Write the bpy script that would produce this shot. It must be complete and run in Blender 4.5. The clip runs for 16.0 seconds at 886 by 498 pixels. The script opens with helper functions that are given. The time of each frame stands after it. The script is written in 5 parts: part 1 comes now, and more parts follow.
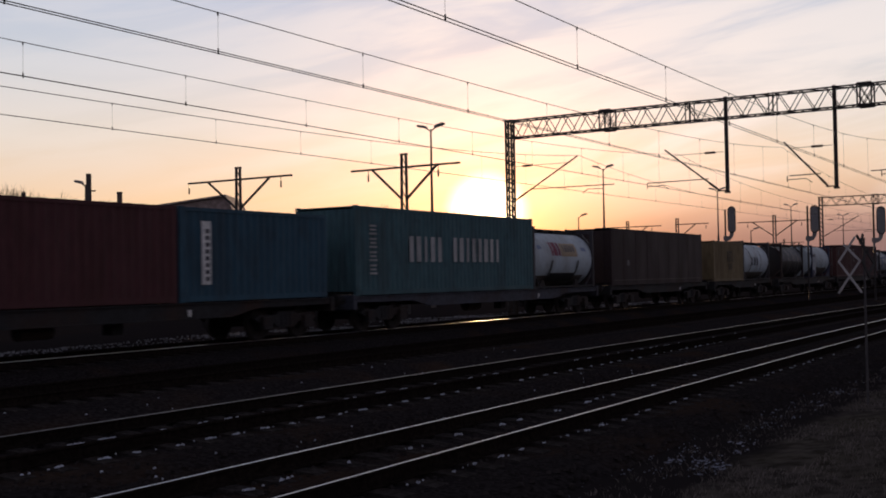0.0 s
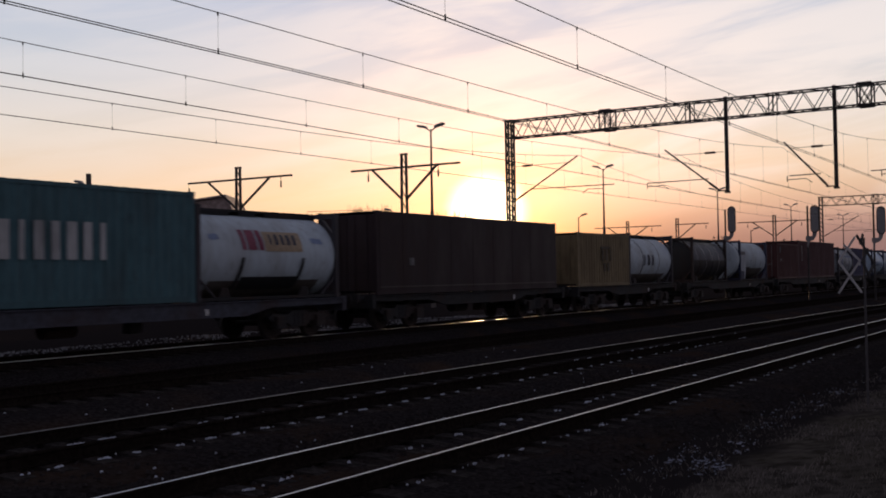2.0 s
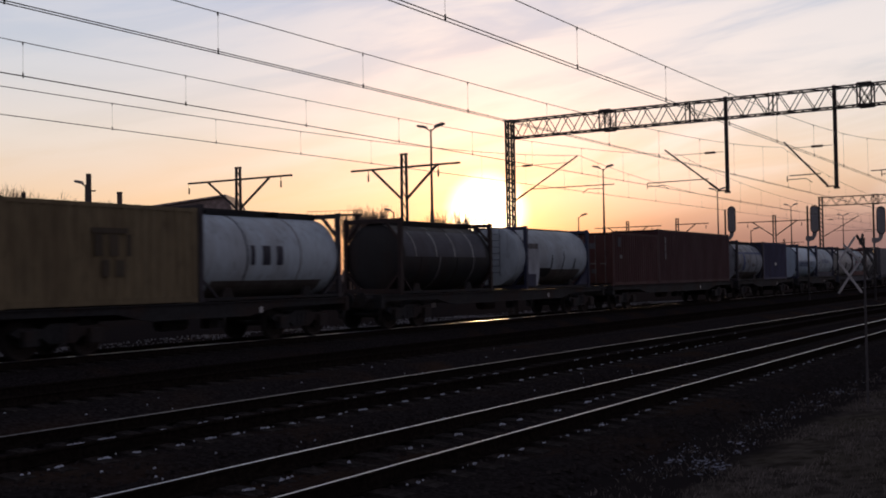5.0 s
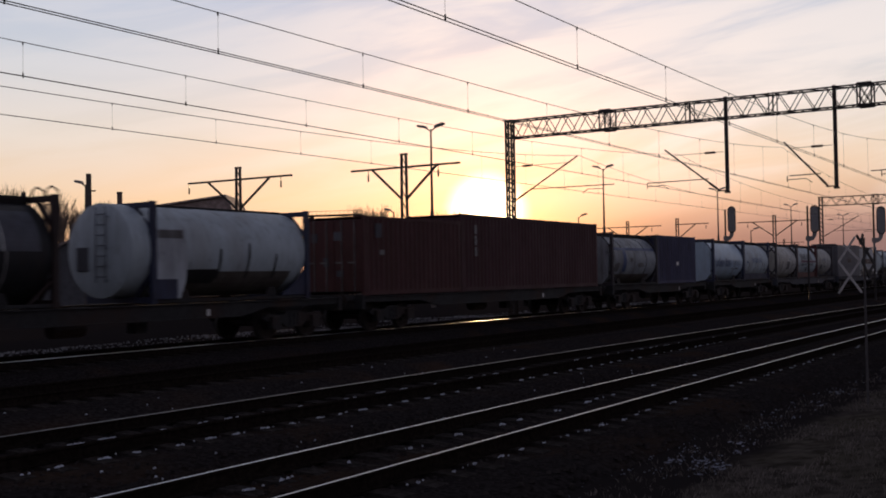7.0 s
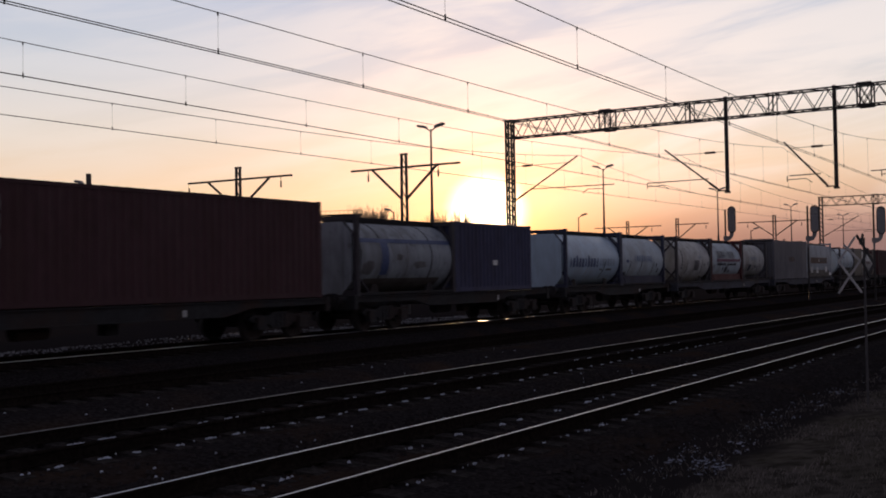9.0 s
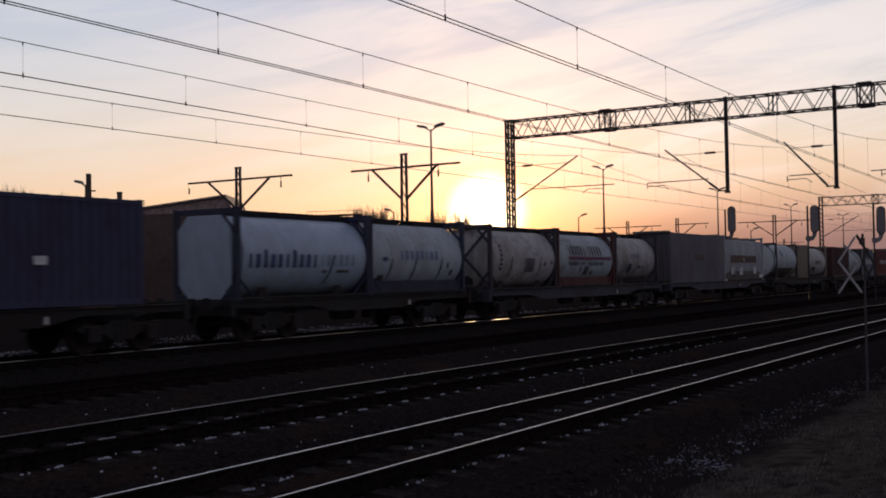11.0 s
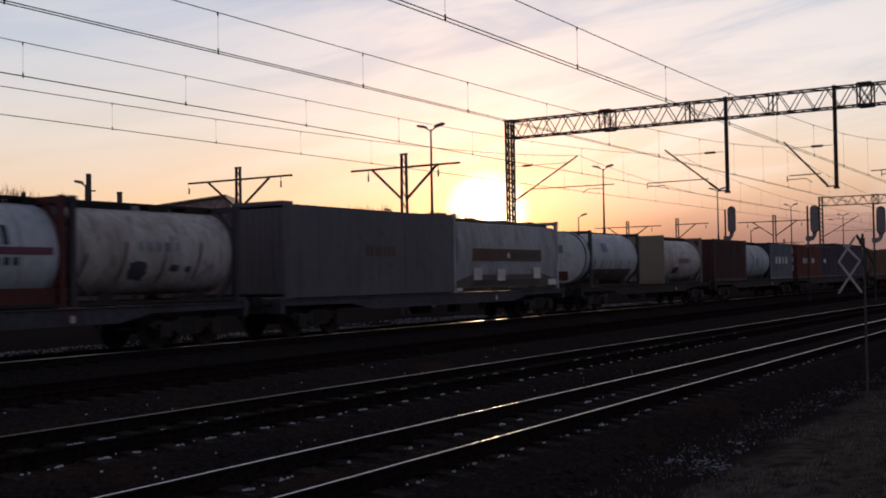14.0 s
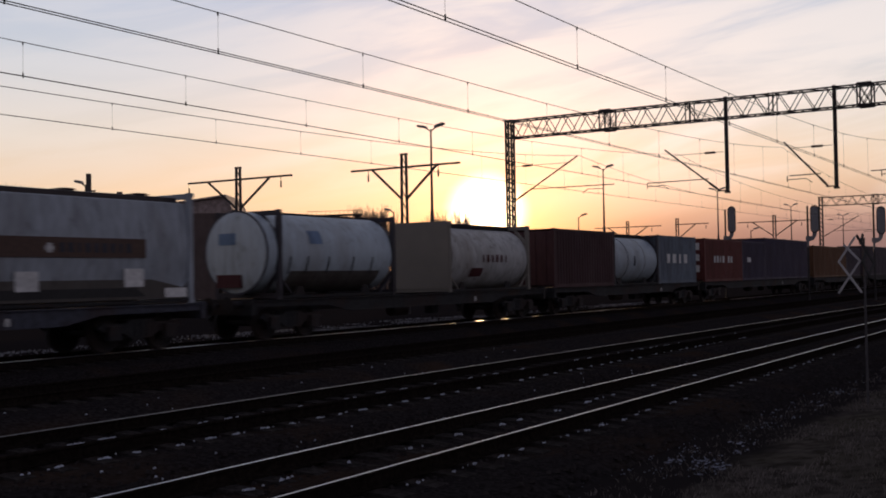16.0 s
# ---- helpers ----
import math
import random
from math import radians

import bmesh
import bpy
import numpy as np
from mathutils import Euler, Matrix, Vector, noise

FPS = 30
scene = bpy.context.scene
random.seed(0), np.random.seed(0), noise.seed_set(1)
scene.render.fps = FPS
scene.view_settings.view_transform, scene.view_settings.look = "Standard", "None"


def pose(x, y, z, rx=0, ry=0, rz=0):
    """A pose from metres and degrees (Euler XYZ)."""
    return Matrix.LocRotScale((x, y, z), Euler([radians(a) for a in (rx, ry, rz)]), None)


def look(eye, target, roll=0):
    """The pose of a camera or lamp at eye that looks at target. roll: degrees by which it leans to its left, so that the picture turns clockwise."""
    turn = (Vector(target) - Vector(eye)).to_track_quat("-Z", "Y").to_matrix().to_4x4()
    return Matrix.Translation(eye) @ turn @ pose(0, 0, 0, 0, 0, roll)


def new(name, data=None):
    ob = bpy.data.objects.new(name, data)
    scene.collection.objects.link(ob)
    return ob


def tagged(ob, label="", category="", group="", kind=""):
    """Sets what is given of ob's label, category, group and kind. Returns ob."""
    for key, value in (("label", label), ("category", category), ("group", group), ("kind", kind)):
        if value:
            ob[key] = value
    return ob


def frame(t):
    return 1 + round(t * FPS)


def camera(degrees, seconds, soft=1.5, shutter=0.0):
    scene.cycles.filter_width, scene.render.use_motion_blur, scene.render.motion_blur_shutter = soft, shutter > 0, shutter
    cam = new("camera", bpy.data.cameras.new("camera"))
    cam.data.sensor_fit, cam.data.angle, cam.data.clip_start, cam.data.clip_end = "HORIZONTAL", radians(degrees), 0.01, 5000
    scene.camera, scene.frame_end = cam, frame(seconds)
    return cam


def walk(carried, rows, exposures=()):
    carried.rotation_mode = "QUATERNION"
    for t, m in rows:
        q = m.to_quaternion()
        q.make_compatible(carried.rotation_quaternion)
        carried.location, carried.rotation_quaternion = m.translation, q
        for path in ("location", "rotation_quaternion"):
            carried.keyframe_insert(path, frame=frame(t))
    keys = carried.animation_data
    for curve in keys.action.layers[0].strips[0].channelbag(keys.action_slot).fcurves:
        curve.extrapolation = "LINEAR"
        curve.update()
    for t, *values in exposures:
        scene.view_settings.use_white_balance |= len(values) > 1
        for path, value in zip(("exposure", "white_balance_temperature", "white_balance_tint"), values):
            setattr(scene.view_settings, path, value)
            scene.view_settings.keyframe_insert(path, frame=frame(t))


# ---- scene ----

# World: x runs along the tracks, y across them away from the camera, z up; z = 0 is about the rail head of the train's track.

# ---- camera ----
cam = camera(44.95, 16.0, soft=1.85, shutter=0.4)
EYE = Vector((0.0, 0.0, 1.759))
CAM_RIGHT = Vector((0.53347930, -0.84564640, -0.01679308))
CAM_UP = Vector((-0.01314439, -0.02814089, 0.99951754))
CAM_FORWARD = Vector((0.84571098, 0.53300119, 0.02612809))
STAND = Matrix((CAM_RIGHT, CAM_UP, -CAM_FORWARD)).transposed().to_4x4()
STAND.translation = EYE
walk(cam, [(0.0, STAND), (16.0, STAND)], exposures=[(0.0, 0.0), (16.0, 0.0)])

# ---- world and sun ----
SUN_DIR = Vector((0.8660, 0.4966, 0.0586)).normalized()
SUN_ELEVATION = math.asin(SUN_DIR.z)


def ramp(tree, stops, mode="EASE"):
    node = tree.nodes.new("ShaderNodeValToRGB")
    node.color_ramp.interpolation = mode
    els = node.color_ramp.elements
    while len(els) < len(stops):
        els.new(0.5)
    for el, (at, col) in zip(els, stops):
        el.position = at
        el.color = (*col, 1.0) if len(col) == 3 else col
    return node


def math_node(tree, op, a=None, b=None, clamp=False):
    node = tree.nodes.new("ShaderNodeMath")
    node.operation, node.use_clamp = op, clamp
    for i, v in enumerate((a, b)):
        if v is None:
            continue
        if isinstance(v, (int, float)):
            node.inputs[i].default_value = v
        else:
            tree.links.new(v, node.inputs[i])
    return node.outputs[0]


def mix_rgb(tree, blend, fac, a, b):
    node = tree.nodes.new("ShaderNodeMix")
    node.data_type, node.blend_type = "RGBA", blend
    for sock, v in ((node.inputs[0], fac), (node.inputs[6], a), (node.inputs[7], b)):
        if isinstance(v, (int, float)):
            sock.default_value = v
        elif isinstance(v, tuple):
            sock.default_value = (*v, 1.0)
        else:
            tree.links.new(v, sock)
    return node.outputs[2]


def map_range(tree, value, a, b, c=0.0, d=1.0, smooth=True):
    node = tree.nodes.new("ShaderNodeMapRange")
    node.interpolation_type = "SMOOTHSTEP" if smooth else "LINEAR"
    tree.links.new(value, node.inputs[0])
    for i, v in enumerate((a, b, c, d)):
        node.inputs[1 + i].default_value = v
    return node.outputs[0]


def build_world():
    world = bpy.data.worlds.new("dusk_sky")
    scene.world = world
    world.use_nodes = True
    t = world.node_tree
    t.nodes.clear()
    out = t.nodes.new("ShaderNodeOutputWorld")
    coord = t.nodes.new("ShaderNodeTexCoord")
    way = coord.outputs["Generated"]
    split = t.nodes.new("ShaderNodeSeparateXYZ")
    t.links.new(way, split.inputs[0])
    up = split.outputs[2]
    dot = t.nodes.new("ShaderNodeVectorMath")
    dot.operation = "DOT_PRODUCT"
    t.links.new(way, dot.inputs[0])
    dot.inputs[1].default_value = SUN_DIR
    near = dot.outputs["Value"]
    side = t.nodes.new("ShaderNodeVectorMath")
    side.operation = "DOT_PRODUCT"
    t.links.new(way, side.inputs[0])
    side.inputs[1].default_value = (SUN_DIR.y, -SUN_DIR.x, 0.0)
    right = side.outputs["Value"]
    # the sky's colour from the horizon to the zenith on the sun's side
    height = map_range(t, up, 0.0, 1.0, smooth=False)
    grad = ramp(t, [(0.0, (0.56, 0.30, 0.22)), (0.035, (0.78, 0.45, 0.26)), (0.075, (0.86, 0.615, 0.41)), (0.13, (0.76, 0.68, 0.60)),
                    (0.19, (0.60, 0.635, 0.69)), (0.25, (0.50, 0.57, 0.70)), (0.42, (0.13, 0.16, 0.25)), (1.0, (0.03, 0.04, 0.08))], "LINEAR")
    t.links.new(height, grad.inputs[0])
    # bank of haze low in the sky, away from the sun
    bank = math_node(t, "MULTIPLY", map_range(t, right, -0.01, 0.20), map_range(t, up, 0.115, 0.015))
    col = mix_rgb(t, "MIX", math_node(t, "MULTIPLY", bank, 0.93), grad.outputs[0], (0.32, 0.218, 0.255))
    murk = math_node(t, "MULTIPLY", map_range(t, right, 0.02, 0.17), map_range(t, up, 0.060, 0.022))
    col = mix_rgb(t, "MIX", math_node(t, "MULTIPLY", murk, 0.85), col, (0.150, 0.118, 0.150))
    # long thin streaks of cloud, rising to one side
    across = math_node(t, "SUBTRACT", up, math_node(t, "MULTIPLY", right, 0.17))
    place = t.nodes.new("ShaderNodeCombineXYZ")
    t.links.new(math_node(t, "MULTIPLY", right, 4.5), place.inputs[0])
    t.links.new(math_node(t, "MULTIPLY", across, 26.0), place.inputs[1])
    t.links.new(near, place.inputs[2])
    puff = t.nodes.new("ShaderNodeTexNoise")
    puff.inputs["Scale"].default_value = 1.0
    puff.inputs["Detail"].default_value = 6.0
    puff.inputs["Roughness"].default_value = 0.55
    puff.inputs["Distortion"].default_value = 0.6
    t.links.new(place.outputs[0], puff.inputs["Vector"])
    cloud = map_range(t, puff.outputs[0], 0.35, 0.62)
    cloud = math_node(t, "MULTIPLY", cloud, map_range(t, up, 0.03, 0.14))
    cloud = math_node(t, "MULTIPLY", cloud, map_range(t, right, -0.35, 0.08, 0.30, 1.0))
    col = mix_rgb(t, "MIX", math_node(t, "MULTIPLY", cloud, 0.75), col, (0.92, 0.84, 0.80))
    # away from the sun the sky turns to a dim cool blue
    cool = ramp(t, [(0.0, (0.080, 0.070, 0.080)), (0.12, (0.180, 0.162, 0.189)), (0.35, (0.355, 0.326, 0.400)), (0.65, (0.130, 0.130, 0.178)), (1.0, (0.042, 0.050, 0.090))], "LINEAR")
    t.links.new(height, cool.inputs[0])
    col = mix_rgb(t, "MIX", map_range(t, near, 0.45, 0.93), cool.outputs[0], col)
    # glow round the sun, and the sun itself behind thin haze
    angle = math_node(t, "ARCCOSINE", math_node(t, "MINIMUM", near, 0.999999))
    halo = math_node(t, "POWER", 2.71828, math_node(t, "MULTIPLY", angle, -13.0))
    core = map_range(t, angle, 0.045, 0.010)
    inner = math_node(t, "POWER", 2.71828, math_node(t, "MULTIPLY", angle, -30.0))
    glow = mix_rgb(t, "ADD", 1.0, mix_rgb(t, "MULTIPLY", 1.0, (0.80, 0.27, 0.02), halo), mix_rgb(t, "MULTIPLY", 1.0, (1.1, 0.56, 0.10), inner))
    disc = mix_rgb(t, "MULTIPLY", 1.0, (3.2, 2.7, 2.0), core)
    col = mix_rgb(t, "ADD", 1.0, col, glow)
    col = mix_rgb(t, "ADD", 1.0, col, disc)
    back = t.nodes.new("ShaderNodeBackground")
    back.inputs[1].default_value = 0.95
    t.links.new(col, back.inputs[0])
    sky = t.nodes.new("ShaderNodeTexSky")
    sky.sky_type, sky.sun_disc = "NISHITA", False
    sky.sun_elevation, sky.sun_rotation = SUN_ELEVATION, math.atan2(SUN_DIR.x, SUN_DIR.y)
    sky.dust_density = 2.0
    air = t.nodes.new("ShaderNodeBackground")
    air.inputs[1].default_value = 0.05
    t.links.new(mix_rgb(t, "MULTIPLY", 1.0, sky.outputs[0], (0.22, 0.19, 0.26)), air.inputs[0])
    add = t.nodes.new("ShaderNodeAddShader")
    t.links.new(back.outputs[0], add.inputs[0])
    t.links.new(air.outputs[0], add.inputs[1])
    t.links.new(add.outputs[0], out.inputs[0])


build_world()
sun_data = bpy.data.lights.new("sun", "SUN")
sun_data.energy, sun_data.angle, sun_data.color = 2.2, radians(0.5), (1.0, 0.62, 0.32)
sun = new("sun", sun_data)
sun.matrix_world = look(SUN_DIR * 200, (0, 0, 0))


# ---- materials ----
def material(name, color, rough=0.6, metal=0.0, grain=8.0, vary=0.25, bump=0.15, stain=None, stain_amount=0.4, stain_scale=0.7, stretch=(1, 1, 1), island=False, gloss=0.5, streak=0.0):
    m = bpy.data.materials.new(name)
    m.use_nodes = True
    t = m.node_tree
    b = t.nodes["Principled BSDF"]
    coord = t.nodes.new("ShaderNodeTexCoord")
    mp = t.nodes.new("ShaderNodeMapping")
    mp.inputs["Scale"].default_value = stretch
    t.links.new(coord.outputs["Object"], mp.inputs[0])
    fine = t.nodes.new("ShaderNodeTexNoise")
    fine.inputs["Scale"].default_value, fine.inputs["Detail"].default_value = grain, 6.0
    t.links.new(mp.outputs[0], fine.inputs["Vector"])
    big = t.nodes.new("ShaderNodeTexNoise")
    big.inputs["Scale"].default_value, big.inputs["Detail"].default_value = stain_scale, 4.0
    t.links.new(mp.outputs[0], big.inputs["Vector"])
    lo = tuple(c * (1 - vary) for c in color)
    hi = tuple(min(1.0, c * (1 + vary)) for c in color)
    col = mix_rgb(t, "MIX", map_range(t, fine.outputs[0], 0.3, 0.7), lo, hi)
    st = stain if stain else tuple(c * 0.5 for c in color)
    col = mix_rgb(t, "MIX", math_node(t, "MULTIPLY", map_range(t, big.outputs[0], 0.48, 0.72), stain_amount), col, st)
    if streak:
        down = t.nodes.new("ShaderNodeMapping")
        down.inputs["Scale"].default_value = (5.0, 5.0, 0.45)
        t.links.new(coord.outputs["Object"], down.inputs[0])
        drip = t.nodes.new("ShaderNodeTexNoise")
        drip.inputs["Scale"].default_value, drip.inputs["Detail"].default_value = 1.0, 5.0
        t.links.new(down.outputs[0], drip.inputs["Vector"])
        col = mix_rgb(t, "MIX", math_node(t, "MULTIPLY", map_range(t, drip.outputs[0], 0.50, 0.74), streak), col, tuple(c * 0.45 for c in st))
        spot = t.nodes.new("ShaderNodeTexNoise")
        spot.inputs["Scale"].default_value, spot.inputs["Detail"].default_value = 2.6, 3.0
        t.links.new(coord.outputs["Object"], spot.inputs["Vector"])
        col = mix_rgb(t, "MIX", math_node(t, "MULTIPLY", map_range(t, spot.outputs[0], 0.60, 0.70), streak * 0.8), col, tuple(c * 0.5 for c in st))
    rnd = t.nodes.new("ShaderNodeNewGeometry").outputs["Random Per Island"] if island else t.nodes.new("ShaderNodeObjectInfo").outputs["Random"]
    col = mix_rgb(t, "MULTIPLY", 1.0, col, map_range(t, rnd, 0.0, 1.0, 0.88, 1.08, smooth=False))
    t.links.new(col, b.inputs["Base Color"])
    t.links.new(map_range(t, big.outputs[0], 0.2, 0.8, max(0.03, rough - 0.12), min(1.0, rough + 0.12)), b.inputs["Roughness"])
    b.inputs["Metallic"].default_value = metal
    b.inputs["Specular IOR Level"].default_value = gloss
    if bump:
        bp = t.nodes.new("ShaderNodeBump")
        bp.inputs["Strength"].default_value, bp.inputs["Distance"].default_value = bump, 0.02
        t.links.new(fine.outputs[0], bp.inputs["Height"])
        t.links.new(bp.outputs[0], b.inputs["Normal"])
    return m


RUST = (0.055, 0.027, 0.016)
M = {}
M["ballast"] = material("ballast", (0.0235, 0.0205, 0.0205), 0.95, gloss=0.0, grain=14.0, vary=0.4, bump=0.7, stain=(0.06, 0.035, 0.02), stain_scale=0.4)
M["soil"] = material("soil", (0.056, 0.049, 0.043), 0.95, gloss=0.0, grain=5.0, vary=0.5, bump=0.8, stain=(0.06, 0.055, 0.03), stain_scale=0.25)
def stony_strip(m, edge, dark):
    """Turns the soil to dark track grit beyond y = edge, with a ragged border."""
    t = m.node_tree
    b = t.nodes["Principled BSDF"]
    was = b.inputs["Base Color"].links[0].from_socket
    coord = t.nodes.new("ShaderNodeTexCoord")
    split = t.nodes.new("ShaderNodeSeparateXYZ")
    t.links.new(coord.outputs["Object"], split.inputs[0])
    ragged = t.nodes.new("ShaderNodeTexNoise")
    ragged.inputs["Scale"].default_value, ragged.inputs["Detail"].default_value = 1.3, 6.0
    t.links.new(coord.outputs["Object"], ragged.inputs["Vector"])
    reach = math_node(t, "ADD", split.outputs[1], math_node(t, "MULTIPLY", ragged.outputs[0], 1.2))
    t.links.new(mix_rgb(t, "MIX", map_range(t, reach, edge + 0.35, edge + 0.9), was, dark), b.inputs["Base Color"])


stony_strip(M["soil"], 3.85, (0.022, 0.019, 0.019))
M["grass"] = material("dry_grass", (0.20, 0.175, 0.162), 0.9, gloss=0.0, grain=3.0, vary=0.4, bump=0.0, stain=(0.05, 0.055, 0.025), island=True)
M["snow"] = material("old_snow", (0.52, 0.56, 0.64), 0.75, grain=20.0, vary=0.15, bump=0.4, stain=(0.4, 0.38, 0.36))
M["thin_snow"] = material("thin_verge_snow", (0.29, 0.32, 0.40), 0.8, grain=20.0, vary=0.3, bump=0.4, stain=(0.12, 0.12, 0.12), island=True)
M["dirty_snow"] = material("dirty_snow", (0.21, 0.212, 0.225), 0.8, grain=20.0, vary=0.3, bump=0.4, stain=(0.10, 0.09, 0.085), stain_amount=0.7, stain_scale=1.5, island=True)
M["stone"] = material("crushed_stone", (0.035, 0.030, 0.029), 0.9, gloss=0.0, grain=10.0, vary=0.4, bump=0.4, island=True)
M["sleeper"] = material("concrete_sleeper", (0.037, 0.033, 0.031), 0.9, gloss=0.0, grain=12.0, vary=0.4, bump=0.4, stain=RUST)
M["rail"] = material("polished_rail", (0.74, 0.75, 0.80), 0.36, 1.0, grain=20.0, vary=0.1, bump=0.03, stretch=(0.05, 1, 1))
M["bright_rail"] = material("bright_worn_rail", (0.86, 0.89, 0.93), 0.30, 1.0, grain=20.0, vary=0.08, bump=0.02, stretch=(0.05, 1, 1))
M["dull_rail"] = material("lightly_rusted_rail", (0.27, 0.26, 0.265), 0.46, 1.0, grain=20.0, vary=0.25, bump=0.03, stain=(0.20, 0.13, 0.10), stain_amount=0.5, stain_scale=3.0, stretch=(0.08, 1, 1))
M["rail_side"] = material("rusty_rail", (0.017, 0.013, 0.011), 0.95, 0.0, gloss=0.0, grain=15.0, vary=0.4, bump=0.3)
M["steel"] = material("dark_galvanised_steel", (0.060, 0.056, 0.055), 0.75, 0.1, gloss=0.2, grain=6.0, vary=0.3, bump=0.1, stain=RUST)
M["concrete"] = material("mast_concrete", (0.115, 0.10, 0.092), 0.9, grain=10.0, vary=0.2, bump=0.3)
M["wire"] = material("copper_wire", (0.05, 0.042, 0.038), 0.6, 0.6, grain=3.0, vary=0.2, bump=0.0)
M["porcelain"] = material("insulator", (0.06, 0.035, 0.025), 0.35, grain=10.0, vary=0.2, bump=0.0)
M["wagon"] = material("wagon_steel", (0.014, 0.014, 0.016), 0.8, 0.0, grain=9.0, vary=0.4, bump=0.2, stain=RUST, stain_amount=0.6)
M["wagon_blue"] = material("wagon_blue_grey", (0.045, 0.050, 0.070), 0.75, 0.0, grain=9.0, vary=0.3, bump=0.2, stain=RUST, stain_amount=0.5)
M["wheel"] = material("wheel_steel", (0.015, 0.013, 0.013), 0.75, 0.1, grain=12.0, vary=0.3, bump=0.1, stain=RUST)
M["white_mark"] = material("white_paint", (0.72, 0.72, 0.70), 0.6, grain=10.0, vary=0.15, bump=0.05)
M["dark_mark"] = material("dark_paint", (0.030, 0.031, 0.050), 0.6, grain=10.0, vary=0.2, bump=0.05)
M["blue_mark"] = material("blue_paint", (0.06, 0.09, 0.20), 0.6, grain=10.0, vary=0.2, bump=0.05)
M["violet_mark"] = material("violet_paint", (0.13, 0.04, 0.085), 0.6, grain=10.0, vary=0.2, bump=0.05)
M["red_mark"] = material("red_paint", (0.22, 0.035, 0.075), 0.6, grain=10.0, vary=0.2, bump=0.05)
M["orange_mark"] = material("orange_brown_paint", (0.085, 0.046, 0.032), 0.6, grain=10.0, vary=0.2, bump=0.05)
M["tan_mark"] = material("tan_paint", (0.36, 0.27, 0.17), 0.6, grain=10.0, vary=0.2, bump=0.05)
M["grey_metal"] = material("signal_grey", (0.24, 0.235, 0.24), 0.55, 0.2, grain=8.0, vary=0.15, bump=0.05)
M["black_metal"] = material("black_metal", (0.025, 0.025, 0.027), 0.5, 0.2, grain=8.0, vary=0.2, bump=0.05)
M["sign_white"] = material("sign_white", (0.44, 0.43, 0.43), 0.5, grain=8.0, vary=0.1, bump=0.05, stain=(0.4, 0.36, 0.32))
M["sign_post"] = material("grey_sign_post", (0.10, 0.095, 0.098), 0.9, 0.0, gloss=0.05, grain=8.0, vary=0.2, bump=0.05)
M["bark"] = material("bark", (0.21, 0.16, 0.13), 0.95, grain=12.0, vary=0.4, bump=0.5)
M["gable"] = material("paler_gable", (0.40, 0.32, 0.30), 0.9, gloss=0.1, grain=2.5, vary=0.25, bump=0.1)
M["wall"] = material("brick_wall", (0.15, 0.115, 0.105), 0.9, gloss=0.1, grain=2.0, vary=0.08, bump=0.0)
M["shed_wall"] = material("grey_render", (0.10, 0.103, 0.115), 0.9, gloss=0.1, grain=2.0, vary=0.12, bump=0.0)
M["roof"] = material("roof_sheet", (0.32, 0.26, 0.24), 0.8, grain=5.0, vary=0.25, bump=0.2)


def paint(name, color, **kw):
    opts = dict(rough=0.6, metal=0.0, gloss=0.3, grain=5.0, vary=0.14, bump=0.06, stain=(color[0] * 0.45 + 0.03, color[1] * 0.45 + 0.016, color[2] * 0.45 + 0.01), stain_amount=0.55, stain_scale=0.9, stretch=(1.0, 1.0, 0.35), streak=0.3)
    opts.update(kw)
    return material(name, color, **opts)


# ---- mesh helpers ----
def box(bm, x0, x1, y0, y1, z0, z1):
    vs = [bm.verts.new(c) for c in ((x0, y0, z0), (x1, y0, z0), (x1, y1, z0), (x0, y1, z0), (x0, y0, z1), (x1, y0, z1), (x1, y1, z1), (x0, y1, z1))]
    for f in ((0, 3, 2, 1), (4, 5, 6, 7), (0, 1, 5, 4), (1, 2, 6, 5), (2, 3, 7, 6), (3, 0, 4, 7)):
        bm.faces.new([vs[i] for i in f])


def bar(bm, a, b, r, n=6, r2=None):
    """A round bar from a to b."""
    a, b = Vector(a), Vector(b)
    d = (b - a).normalized()
    u = d.cross(Vector((0, 0, 1)) if abs(d.z) < 0.9 else Vector((1, 0, 0))).normalized()
    v = d.cross(u)
    r2 = r if r2 is None else r2
    lo, hi = [], []
    for i in range(n):
        w = 2 * math.pi * i / n
        o = u * math.cos(w) + v * math.sin(w)
        lo.append(bm.verts.new(a + o * r))
        hi.append(bm.verts.new(b + o * r2))
    for i in range(n):
        j = (i + 1) % n
        bm.faces.new((lo[i], lo[j], hi[j], hi[i]))
    bm.faces.new(lo[::-1])
    bm.faces.new(hi)


def beam(bm, a, b, w, h):
    """A rectangular bar from a to b, w across and h high."""
    a, b = Vector(a), Vector(b)
    d = (b - a).normalized()
    u = d.cross(Vector((0, 0, 1)) if abs(d.z) < 0.95 else Vector((1, 0, 0))).normalized()
    v = u.cross(d)
    vs = []
    for p in (a, b):
        for su, sv in ((-1, -1), (1, -1), (1, 1), (-1, 1)):
            vs.append(bm.verts.new(p + u * (su * w / 2) + v * (sv * h / 2)))
    for f in ((0, 3, 2, 1), (4, 5, 6, 7), (0, 1, 5, 4), (1, 2, 6, 5), (2, 3, 7, 6), (3, 0, 4, 7)):
        bm.faces.new([vs[i] for i in f])


